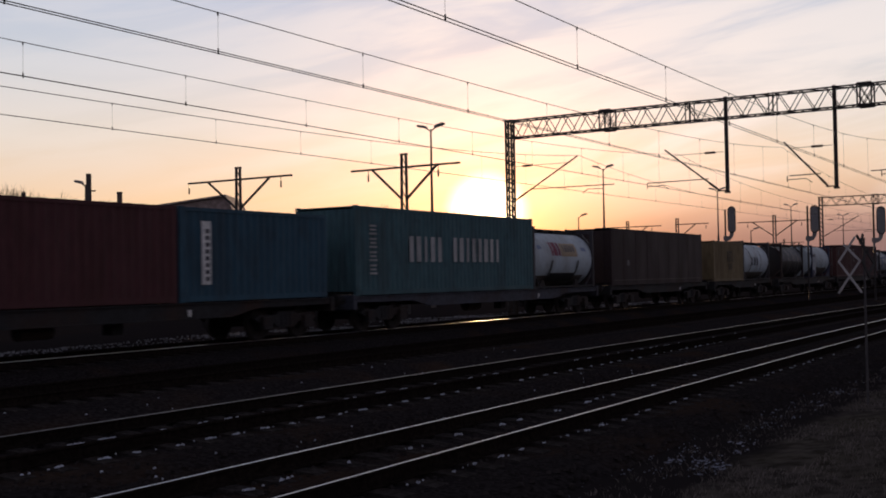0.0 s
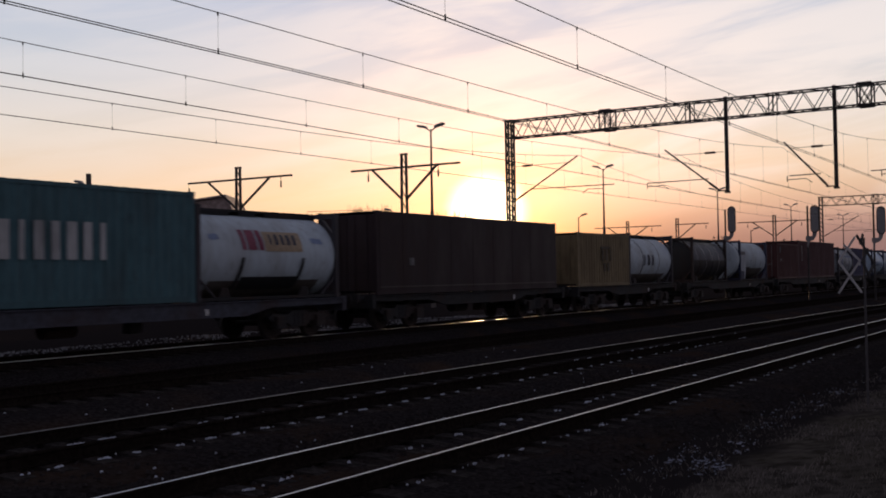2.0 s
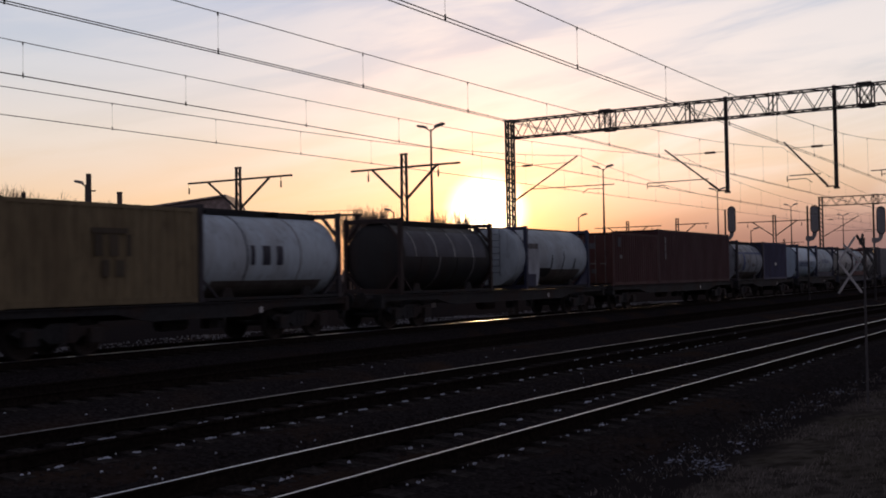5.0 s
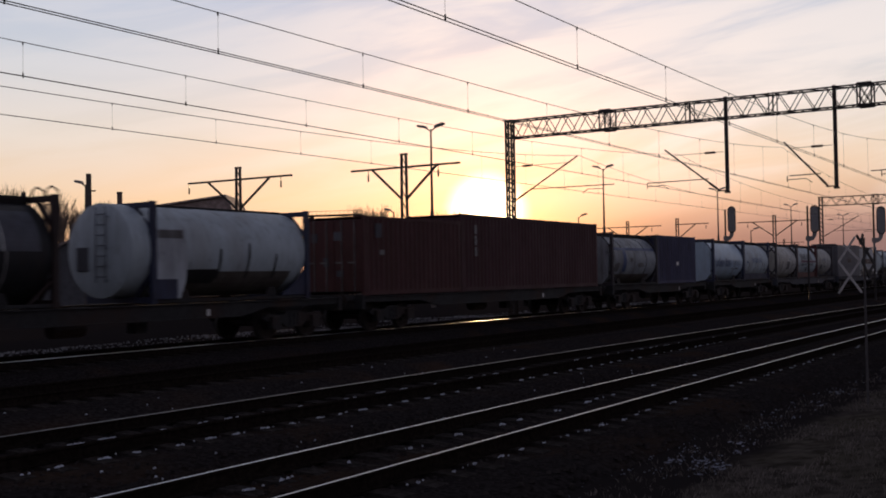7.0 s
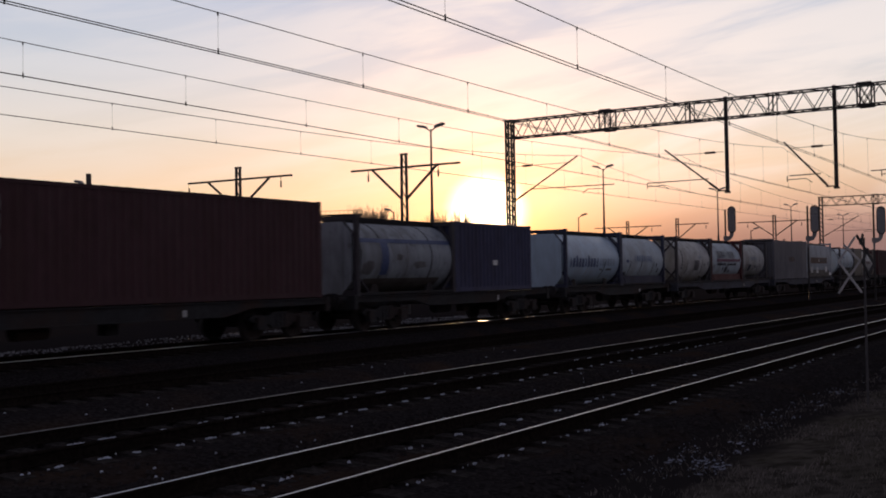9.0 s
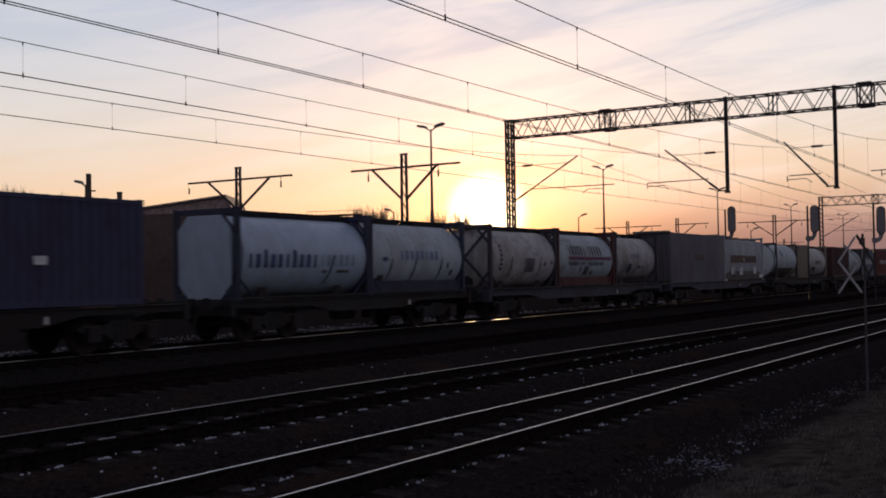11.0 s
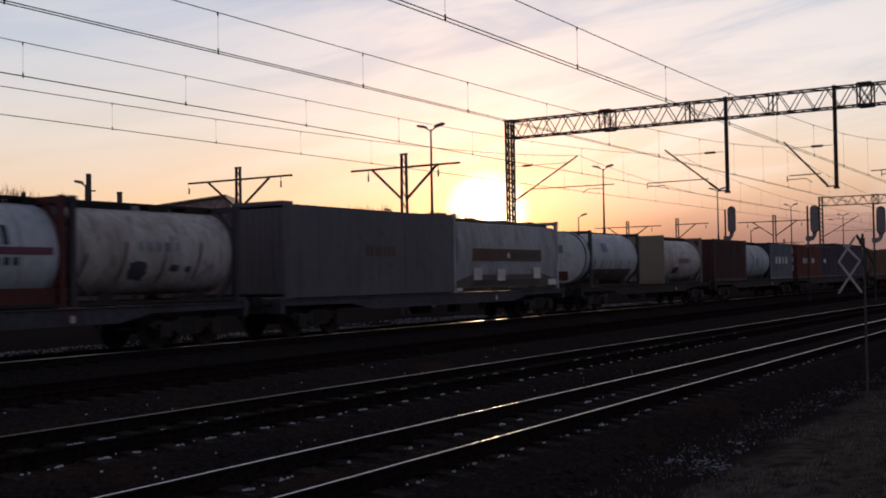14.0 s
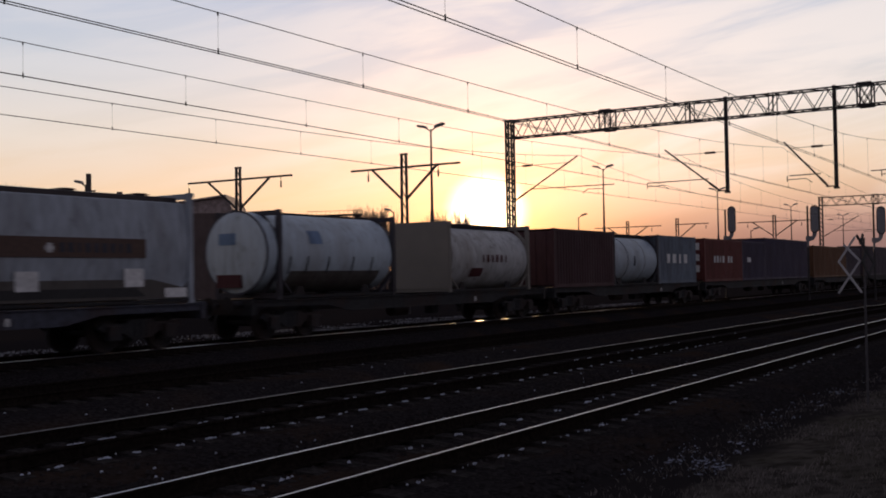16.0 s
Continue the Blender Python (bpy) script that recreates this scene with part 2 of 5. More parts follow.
def prism(bm, outline, axis, a, b):
    """Extrudes a closed outline along axis (0 x, 1 y, 2 z) from a to b."""
    def put(p, h):
        c = list(p)
        c.insert(axis, h)
        return bm.verts.new(c)
    lo, hi = [put(p, a) for p in outline], [put(p, b) for p in outline]
    n = len(lo)
    for i in range(n):
        bm.faces.new((lo[i], lo[(i + 1) % n], hi[(i + 1) % n], hi[i]))
    bm.faces.new(lo[::-1])
    bm.faces.new(hi)


def revolve(bm, profile, n=36, centre=(0, 0)):
    """Turns (x, radius) pairs round an axis along x at y, z = centre."""
    rings = []
    for x, r in profile:
        rings.append([bm.verts.new((x, centre[0] + r * math.cos(2 * math.pi * i / n), centre[1] + r * math.sin(2 * math.pi * i / n))) for i in range(n)])
    for a, b in zip(rings, rings[1:]):
        for i in range(n):
            bm.faces.new((a[i], a[(i + 1) % n], b[(i + 1) % n], b[i]))
    bm.faces.new(rings[0][::-1])
    bm.faces.new(rings[-1])


def finish(name, bm, mat, smooth=False):
    bmesh.ops.recalc_face_normals(bm, faces=bm.faces)
    me = bpy.data.meshes.new(name)
    bm.to_mesh(me)
    bm.free()
    for m in (mat if isinstance(mat, (list, tuple)) else [mat]):
        me.materials.append(m)
    if smooth:
        me.shade_smooth()
        me.set_sharp_from_angle(angle=radians(40))
    return me


def part(name, bm, mat, parent=None, label="", smooth=False):
    ob = new(name, finish(name, bm, mat, smooth))
    if parent is not None:
        ob.parent = parent
    if label:
        tagged(ob, label=label)
    return ob


def thing(name, label, category, group="", kind="", m=None):
    ob = tagged(new(name), label, category, group, kind)
    ob.empty_display_size = 0.2
    if m is not None:
        ob.matrix_basis = m
    return ob


# ---- ground ----
T1_Y, T1_Z, T1_SLOPE = 7.42, -0.25, -0.0030
T2_Y, T2_Z, T2_SLOPE = 11.93, -0.25, -0.0150
T3_Y, T3_Z, T3_SLOPE = 16.9, -0.16, -0.0060
T4_Y, T4_Z, T4_SLOPE = 21.60, 0.042, 0.0019


def ground_height(x, y):
    base = -0.62
    lift = 0.30 * max(0.0, min(1.0, (5.2 - y) / 4.0)) ** 1.3
    yard = max(0.0, min(1.0, (y - 23.6) / 1.6))
    base += 0.33 * yard * yard * (3 - 2 * yard)
    rough = 0.05 * noise.noise((x * 0.6, y * 0.6, 0.0)) + 0.10 * noise.noise((x * 0.13, y * 0.13, 3.0))
    return base + lift + rough


def build_ground():
    bm = bmesh.new()
    xs = [-3000, -600, -150] + [-60 + 10 * i for i in range(6)] + [0.5 * i for i in range(0, 90)] + [46 + 6 * i for i in range(24)] + [220, 400, 900, 3500]
    ys = [-3000, -600, -100, -40, -15, -6] + [-3 + 0.5 * i for i in range(18)] + [7 + 3 * i for i in range(6)] + [23.2 + 0.5 * i for i in range(14)] + [31 + 3 * i for i in range(12)] + [90, 200, 600, 3500]
    grid = [[bm.verts.new((x, y, ground_height(x, y))) for y in ys] for x in xs]
    for i in range(len(xs) - 1):
        for j in range(len(ys) - 1):
            bm.faces.new((grid[i][j], grid[i + 1][j], grid[i + 1][j + 1], grid[i][j + 1]))
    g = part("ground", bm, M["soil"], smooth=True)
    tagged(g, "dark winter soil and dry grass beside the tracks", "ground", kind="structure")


build_ground()


def build_ballast(name, y, z, slope, x0, x1):
    bm = bmesh.new()
    xs = [x0 + 0.6 * i for i in range(int(60 / 0.6))] + [x0 + 60 + 12 * i for i in range(int((x1 - x0 - 60) / 12) + 1)]
    prof = [(-3.1, -0.62), (-2.0, -0.235), (-1.5, -0.20), (-0.75, -0.215), (0.0, -0.20), (0.75, -0.215), (1.5, -0.20), (2.0, -0.235), (3.1, -0.62)]
    rows = []
    for x in xs:
        rows.append([bm.verts.new((x, y + slope * x + dy, z + dz + 0.025 * noise.noise((x * 1.7, dy * 3, y)))) for dy, dz in prof])
    for a, b in zip(rows, rows[1:]):
        for i in range(len(prof) - 1):
            bm.faces.new((a[i], b[i], b[i + 1], a[i + 1]))
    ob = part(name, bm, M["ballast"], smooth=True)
    tagged(ob, "dark crushed-stone ballast bed under the rails", "ballast", kind="structure")


for z_name, z_y, z_z, z_s in (("ballast_bed_1", T1_Y, T1_Z, T1_SLOPE), ("ballast_bed_2", T2_Y, T2_Z, T2_SLOPE), ("ballast_bed_3", T3_Y, T3_Z, T3_SLOPE), ("ballast_bed_4", T4_Y, T4_Z, T4_SLOPE)):
    build_ballast(z_name, z_y, z_z, z_s, -40.0, 520.0)

RAIL_WORN = [(-0.075, -0.172), (0.075, -0.172), (0.075, -0.160), (0.012, -0.140), (0.009, -0.045), (0.036, -0.032), (0.037, -0.018), (0.037, -0.014), (0.022, -0.0010), (0.0, 0.0), (-0.022, -0.0010), (-0.037, -0.014), (-0.037, -0.018), (-0.036, -0.032), (-0.009, -0.045), (-0.012, -0.140), (-0.075, -0.160)]
RAIL = [(-0.075, -0.172), (0.075, -0.172), (0.075, -0.160), (0.012, -0.140), (0.009, -0.045), (0.036, -0.032), (0.036, -0.017), (0.036, -0.010), (0.030, -0.004), (0.017, 0.0), (-0.017, 0.0), (-0.030, -0.004), (-0.036, -0.010), (-0.036, -0.017), (-0.036, -0.032), (-0.009, -0.045), (-0.012, -0.140), (-0.075, -0.160)]

def build_track(y, z, slope, label, bright=(True, True), separate=0, worn=0.0005, head="rail", section=RAIL):
    tr = thing("railway_track", label, "railway track", "parallel tracks", m=Matrix.Translation((0, y, z)) @ Matrix.Rotation(math.atan(slope), 4, "Z"))
    for side, shiny in zip((-0.7525, 0.7525), bright):
        bm = bmesh.new()
        prism(bm, [(side + a, b) for a, b in section], 0, -60, 620)
        if shiny:
            bm.faces.ensure_lookup_table()
            for f in bm.faces:
                zs = [v.co.z for v in f.verts]
                if min(zs) > -worn:
                    f.material_index = 1
        part("rail", bm, [M["rail_side"], M[head]], tr, "steel rail with a shiny worn head" if shiny else "dark steel rail without a shiny head")
    bm = bmesh.new()
    prism(bm, [(-1.28, -0.36), (1.28, -0.36), (1.28, -0.19), (1.05, -0.175), (0.5, -0.175), (0.25, -0.205), (-0.25, -0.205), (-0.5, -0.175), (-1.05, -0.175), (-1.28, -0.19)], 0, -0.13, 0.13)
    sleeper = finish("sleeper", bm, M["sleeper"])
    verts, faces = [], []
    base = [tuple(v.co) for v in sleeper.vertices]
    polys = [tuple(p.vertices) for p in sleeper.polygons]
    count = int(280 / 0.6)
    for i in range(count):
        x = 3.0 + 0.6 * i
        if i < separate:
            ob = new("sleeper", sleeper)
            ob.parent, ob.location = tr, (x + random.uniform(-0.02, 0.02), random.uniform(-0.02, 0.02), random.uniform(-0.004, 0.004))
        else:
            k = len(verts)
            verts += [(a + x, b, c) for a, b, c in base]
            faces += [tuple(k + j for j in p) for p in polys]
    me = bpy.data.meshes.new("sleeper_row")
    me.from_pydata(verts, [], faces)
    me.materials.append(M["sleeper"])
    rest = tagged(new("sleeper_row", me), kind="stuff")
    rest.parent = tr
    return tr


# A rail marked False keeps a dark head; only True ones are shiny.
build_track(T1_Y, T1_Z, T1_SLOPE, "railway track with shiny rails on snow-flecked sleepers", (True, True), 200)
build_track(T2_Y, T2_Z, T2_SLOPE, "railway track with shiny far rail on dark ballast", (False, True), 200, 0.0045, "dull_rail")
build_track(T3_Y, T3_Z, T3_SLOPE, "disused-looking railway track with rusty dark rails", (False, False), 120)
build_track(T4_Y, T4_Z, T4_SLOPE, "railway track carrying the container train", (True, False), 150, 0.0145, "bright_rail", RAIL_WORN)


# ---- overhead line gantries ----
def lattice(bm, a, b, up, depth, n, chord, web):
    """A flat lattice from a to b: two chords depth apart along up, and n zigzag bays."""
    a, b, up = Vector(a), Vector(b), Vector(up)
    beam(bm, a, b, chord, chord)
    beam(bm, a - up * depth, b - up * depth, chord, chord)
    for i in range(n):
        p, q, r = (a.lerp(b, k / n) for k in (i, i + 0.5, i + 1))
        beam(bm, p, q - up * depth, web, web)
        beam(bm, q - up * depth, r, web, web)


def build_gantry(x, drop_z=0.0):
    top, low, far, near = 9.18, 8.27, 24.45, 1.0
    g = thing("catenary_gantry", "dark steel lattice portal gantry spanning the tracks", "gantry", "overhead line gantries", m=pose(x, 0, drop_z))
    for y0 in (far, near):
        post = bmesh.new()
        for dx in (-0.13, 0.13):
            for dy in (-0.15, 0.15):
                beam(post, (dx, y0 + dy, -0.7), (dx, y0 + dy, top), 0.08, 0.08)
        n = 22
        for i in range(n):
            z0, z1 = -0.4 + i * (top + 0.3) / n, -0.4 + (i + 1) * (top + 0.3) / n
            for dx in (-0.13, 0.13):
                beam(post, (dx, y0 - 0.15, z0), (dx, y0 + 0.15, z1), 0.032, 0.032)
            for dy in (-0.15, 0.15):
                beam(post, (-0.13, y0 + dy, z0), (0.13, y0 + dy, z1), 0.032, 0.032)
        box(post, -0.22, 0.22, y0 - 0.24, y0 + 0.24, top - 0.04, top + 0.02)
        box(post, -0.4, 0.4, y0 - 0.4, y0 + 0.4, -1.0, -0.45)
        part("post", post, M["steel"], g)
    girder = bmesh.new()
    bays = 24
    for dx in (-0.3, 0.3):
        lattice(girder, (dx, far, top - 0.05), (dx, near, top - 0.05), (0, 0, 1), top - low - 0.1, bays, 0.058, 0.032)
    for z in (top - 0.05, low + 0.05):
        for i in range(bays):
            y0, y1 = far + (near - far) * i / bays, far + (near - far) * (i + 1) / bays
            beam(girder, (-0.3, y0, z), (0.3, y1, z), 0.03, 0.03)
            beam(girder, (-0.3, y1, z), (0.3, y1, z), 0.04, 0.04)
    part("girder", girder, M["steel"], g)
    for y0 in (19.4, 8.32):
        for dx in (-0.31, 0.31):
            joint = bmesh.new()
            for dy in (-0.27, 0.27):
                beam(joint, (dx, y0 + dy, low), (dx, y0 + dy, top), 0.055, 0.055)
            beam(joint, (dx, y0 - 0.27, low), (dx, y0 + 0.27, top), 0.032, 0.032)
            beam(joint, (dx, y0 + 0.27, low), (dx, y0 - 0.27, top), 0.032, 0.032)
            beam(joint, (dx, y0 - 0.27, top), (dx, y0 + 0.27, top), 0.055, 0.055)
            beam(joint, (dx, y0 - 0.27, low), (dx, y0 + 0.27, low), 0.055, 0.055)
            part("splice_frame", joint, M["steel"], g)
    for y0 in (15.55, 11.98):
        for dx in (-0.31, 0.31):
            strut = bmesh.new()
            for dy in (-0.09, 0.09):
                beam(strut, (dx, y0 + dy, low), (dx, y0 + dy, top), 0.04, 0.04)
            part("splice_strut", strut, M["steel"], g)
    for y0, reach, z0, ext, hook in ((13.97, 2.75, 5.22, 0.85, 0.85), (9.52, 2.05, 5.15, -0.20, -0.10), (24.28, 3.34, 5.28, 1.80, 1.25), (5.3, 2.0, 5.15, 0.9, 0.5)):
        if y0 < 20:
            drop = bmesh.new()
            beam(drop, (0, y0, z0 - 0.05), (0, y0, top + 0.06), 0.135, 0.135)
            box(drop, -0.10, 0.10, y0 - 0.10, y0 + 0.10, z0 - 0.09, z0 - 0.02)
            bar(drop, (0, y0, z0 + 0.02), (0, y0 + 0.42, z0 + 0.02), 0.03, 6)
            part("drop_post", drop, M["steel"], g)
        arm = bmesh.new()
        tip = y0 + reach if y0 < 20 else y0 - reach
        s = 1 if y0 < 20 else -1
        zt = z0 + 1.95
        bar(arm, (0, y0 + s * (0.30 if y0 < 20 else 0.05), z0 + (0.0 if y0 < 20 else 0.05)), (0, tip, zt), 0.036, 8)
        bar(arm, (0, y0 + s * 0.13, zt - 0.27), (0, tip - s * 0.35, zt - 0.27), 0.012, 6)
        bar(arm, (0, y0 + s * reach * 0.30, z0 + 0.56), (0, tip + s * ext, z0 + 0.54), 0.024, 6)
        bar(arm, (0, tip + s * hook, z0 + 0.53), (0, tip + s * hook, z0 + 0.30), 0.02, 6)
        bar(arm, (0, tip + s * hook, z0 + 0.38), (0, tip + s * (hook - 0.75), z0 + 0.40), 0.018, 6)
        bar(arm, (0, tip + s * (hook - 0.75), z0 + 0.40), (0, tip + s * (hook - 1.0), z0 + 0.22), 0.016, 6)
        cant = part("cantilever", arm, M["steel"], g)
        ins = bmesh.new()
        bar(ins, (0, y0 + s * 0.5, zt - 0.27), (0, y0 + s * 0.95, zt - 0.27), 0.05, 8)
        part("insulator", ins, M["porcelain"], cant)
        ins = bmesh.new()
        foot = Vector((0, y0 + s * (0.30 if y0 < 20 else 0.05), z0 + (0.0 if y0 < 20 else 0.05)))
        head = Vector((0, tip, zt))
        bar(ins, foot.lerp(head, 0.06), foot.lerp(head, 0.20), 0.052, 8)
        part("insulator", ins, M["porcelain"], cant)
    return g


build_gantry(44.96)
build_gantry(108.2, -0.24)
build_gantry(171.5, -0.30)


# ---- overhead wires ----
def build_line(label, y, slope, zc, zm, supports, droppers, double, thick=0.008):
    ln = thing("overhead_line", label, "overhead line", "overhead lines")
    def sag(x):
        for a, b in zip(supports, supports[1:]):
            if a <= x <= b:
                k = (x - a) / (b - a)
                return zm - 1.0 + abs(2 * k - 1) ** 3
        return zm
    offs = (-0.055, 0.055) if double else (0.0,)
    for o in offs:
        bm = bmesh.new()
        a, b = -40, 330
        bar(bm, (a, y + slope * a + o, zc), (b, y + slope * b + o, zc), 0.0078 if double else 0.0105, 6)
        part("contact_wire", bm, M["wire"], ln)
    bm = bmesh.new()
    rings = []
    for i in range(150):
        x = -40 + 2.5 * i
        rings.append([bm.verts.new((x, y + slope * x + thick * math.cos(k * 1.2566), sag(x) + thick * math.sin(k * 1.2566))) for k in range(5)])
    for a, b in zip(rings, rings[1:]):
        for k in range(5):
            bm.faces.new((a[k], a[(k + 1) % 5], b[(k + 1) % 5], b[k]))
    part("messenger_wire", bm, M["wire"], ln)
    for x in droppers:
        bm = bmesh.new()
        yy = y + slope * x
        bar(bm, (x, yy, zc), (x, yy, sag(x)), 0.0032, 4)
        bar(bm, (x, yy, zc - 0.03), (x, yy, zc + 0.06), 0.014, 5)
        bar(bm, (x, yy, sag(x) - 0.05), (x, yy, sag(x) + 0.01), 0.013, 5)
        part("dropper", bm, M["wire"], ln)


SUPPORTS = [-81.6, -18.3, 44.96, 108.2, 171.5, 234.8, 340.0]
build_line("twin copper contact wires hung from a messenger wire", 7.42, 0.004, 5.185, 6.86, SUPPORTS, [12.0 + 4.15 * i for i in range(-4, 46)], True)
build_line("twin copper contact wires hung below a messenger wire", 11.65, 0.0, 5.28, 6.90, SUPPORTS, [12.08 + 3.75 * i for i in range(-5, 50)], True)
build_line("single contact wire and messenger wire with droppers", 15.9, 0.005, 5.36, 6.95, SUPPORTS, [11.77 + 3.85 * i for i in range(-4, 48)], False)
build_line("contact wire and messenger wire over the train", 21.5, -0.014, 5.608, 7.25, SUPPORTS, [18.25 + 3.6 * i for i in range(-4, 48)], False, 0.0105)


# ---- masts with cross-arms in the yard ----
def build_mast(x, y, top, arm, hang=(0.36, 0.36), half=False):
    m = thing("catenary_mast", "dark steel lattice mast with a braced cross-arm", "mast", "yard masts", m=pose(x, y, -0.6))
    h = top + 0.6
    bm = bmesh.new()
    for dy in (-0.15, 0.15):
        beam(bm, (0, dy * 1.5, 0), (0, dy, h), 0.12, 0.12)
    n = 14
    for i in range(n):
        z0, z1 = 0.4 + i * (h - 0.5) / n, 0.4 + (i + 1) * (h - 0.5) / n
        beam(bm, (0, -0.15, z0), (0, 0.15, z1), 0.04, 0.04)
    box(bm, -0.09, 0.09, -0.22, 0.22, h - 0.10, h)
    part("post", bm, M["steel"], m)
    z = h - 0.78
    bm = bmesh.new()
    beam(bm, (0, -arm / 2, z), (0, 0.3 if half else arm / 2, z), 0.10, 0.11)
    part("cross_arm", bm, M["steel"], m)
    for s, at in ((-1, hang[0]), (1, hang[1])):
        if half and s > 0:
            continue
        bm = bmesh.new()
        beam(bm, (0, s * 0.22, z - 1.75), (0, s * arm * 0.30, z), 0.11, 0.11)
        part("brace", bm, M["steel"], m)
        bm = bmesh.new()
        bar(bm, (0, s * arm * at, z), (0, s * arm * at, z - 0.3), 0.02, 5)
        bar(bm, (0, s * arm * at, z - 0.3), (0, s * arm * at, z - 0.68), 0.05, 7)
        part("insulator", bm, M["porcelain"], m)


for m_x, m_y, m_arm, m_hang, m_half in ((49.8, 33.9, 7.4, (0.31, 0.335), False), (49.1, 45.8, 8.6, (0.40, 0.49), False), (133.6, 55.1, 9.4, (0.36, 0.36), False),
                                        (132.1, 47.7, 8.2, (0.46, 0.36), True), (134.4, 36.0, 9.2, (0.36, 0.36), False), (236.7, 61.4, 8.4, (0.36, 0.36), False)):
    build_mast(m_x, m_y, 8.76, m_arm, m_hang, m_half)


def build_pole(x, y, top, w, label, name="pole"):
    p = thing(name, label, "pole", m=pose(x, y, -0.6))
    bm = bmesh.new()
    bar(bm, (0, 0, 0), (0, 0, top + 0.6), w * 1.2, 10, w)
    part("shaft", bm, M["steel"] if top < 8 else M["concrete"], p)
    bm = bmesh.new()
    if top < 8:
        bar(bm, (0, 0, top - 0.05), (-0.36, 0.56, top - 0.05), 0.035, 6)
        bar(bm, (-0.18, 0.28, top - 0.05), (-0.18, 0.28, top - 1.5), 0.012, 5)
        bar(bm, (-0.18, 0.28, top - 1.5), (-0.18, 0.28, top - 1.75), 0.07, 8)
    else:
        bar(bm, (0, 0, top - 0.5), (0.3, -0.30, top - 0.5), 0.05, 6)
    part("side_arm", bm, M["steel"], p)


build_pole(40.05, 54.34, 7.15, 0.13, "dark yard pole with side arms before bare trees")
build_pole(45.9, 55.7, 8.76, 0.17, "thick concrete pole behind the train")


# ---- lamps ----
def build_lamp(x, y, h, arms, turn, label):
    l = thing("street_lamp", label, "lamp", "yard lamps", m=pose(x, y, -0.6, 0, 0, turn))
    bm = bmesh.new()
    bar(bm, (0, 0, 0), (0, 0, h * 0.55), 0.17, 10, 0.13)
    bar(bm, (0, 0, h * 0.55), (0, 0, h), 0.10, 10, 0.055)
    part("pole", bm, M["concrete"], l)
    for s in arms:
        bm = bmesh.new()
        bar(bm, (0, 0, h - 0.15), (0, s * 0.45, h + 0.12), 0.04, 6)
        br = part("arm", bm, M["steel"], l)
        bm = bmesh.new()
        prism(bm, [(s * 0.32, h + 0.05), (s * 1.00, h + 0.21), (s * 1.10, h + 0.31), (s * 0.95, h + 0.37), (s * 0.50, h + 0.28), (s * 0.32, h + 0.15)], 0, -0.13, 0.13)
        part("lamp_head", bm, M["grey_metal"], l)


for l_x, l_y in ((60.9, 39.2), (94.15, 41.2), (128.8, 41.3), (167.9, 42.4), (204.7, 42.4)):
    build_lamp(l_x, l_y, 12.4, (-1, 1), 0, "tall double-headed yard lamp on a grey pole")
build_lamp(50.0, 61.0, 9.25, (1,), 0, "single-headed lamp beside a thick concrete pole")
build_lamp(82.1, 57.1, 8.54, (1,), 0, "single-headed yard lamp on a slim pole")
build_lamp(109.5, 51.0, 8.84, (-1,), 0, "single-headed slim yard lamp")
build_lamp(139.8, 40.5, 7.80, (-1,), 0, "small single-headed yard lamp")


def build_stack(x, y, top):
    c = thing("brick_chimney", "short square brick chimney behind the yard", "chimney", m=pose(x, y, -0.6))
    bm = bmesh.new()
    box(bm, -0.17, 0.17, -0.17, 0.17, 0, top + 0.45)
    part("shaft", bm, M["wall"], c)
    bm = bmesh.new()
    box(bm, -0.185, 0.185, -0.185, 0.185, top + 0.45, top + 0.6)
    part("cap", bm, M["concrete"], c)


build_stack(68.4, 78.7, 10.21)


# ---- signals ----
def build_signal(x, y, rise):
    s = thing("railway_signal", "grey-backed colour-light signal on a slim post", "signal", "signals in a row", m=pose(x, y, -0.6, 0, 0, 0))
    bm = bmesh.new()
    bar(bm, (0, 0.42, 0), (0, 0.42, 7.05), 0.07, 8)
    part("post", bm, M["steel"], s)
    bm = bmesh.new()
    pts = []
    for i in range(10):
        a = math.pi * i / 9
        pts.append((-0.10 + 0.285 * math.cos(a), rise + 6.75 + 0.285 * math.sin(a)))
    for i in range(10):
        a = math.pi + math.pi * i / 9
        pts.append((-0.10 + 0.285 * math.cos(a), rise + 5.40 + 0.285 * math.sin(a)))
    prism(bm, pts, 0, -0.10, -0.04)
    board = part("backing_board", bm, M["grey_metal"], s, "rounded grey backing board")
    bm = bmesh.new()
    for (y0, z0), (y1, z1) in zip(pts, pts[1:] + pts[:1]):
        beam(bm, (-0.105, y0, z0), (-0.105, y1, z1), 0.035, 0.06)
    part("rim", bm, M["black_metal"], board, "dark rim")
    bm = bmesh.new()
    prism(bm, [(-0.28, rise + 5.2), (0.10, rise + 5.2), (0.10, rise + 6.95), (-0.28, rise + 6.95)], 0, -0.04, 0.16)
    head = part("lamp_box", bm, M["black_metal"], s)
    for z in (5.5, 6.05, 6.6):
        bm = bmesh.new()
        bar(bm, (0.16, -0.09, rise + z), (0.44, -0.09, rise + z), 0.13, 10)
        part("hood", bm, M["black_metal"], head)
    bm = bmesh.new()
    prism(bm, [(-0.24, rise + 5.20), (0.06, rise + 5.20), (0.10, rise + 4.86), (0.56, rise + 4.86), (0.56, rise + 4.58), (0.47, rise + 4.50), (0.46, rise + 4.05), (0.38, rise + 4.05), (0.34, rise + 4.48), (0.02, rise + 4.60), (-0.14, rise + 4.84)], 0, -0.07, 0.07)
    part("bracket", bm, M["grey_metal"], s)


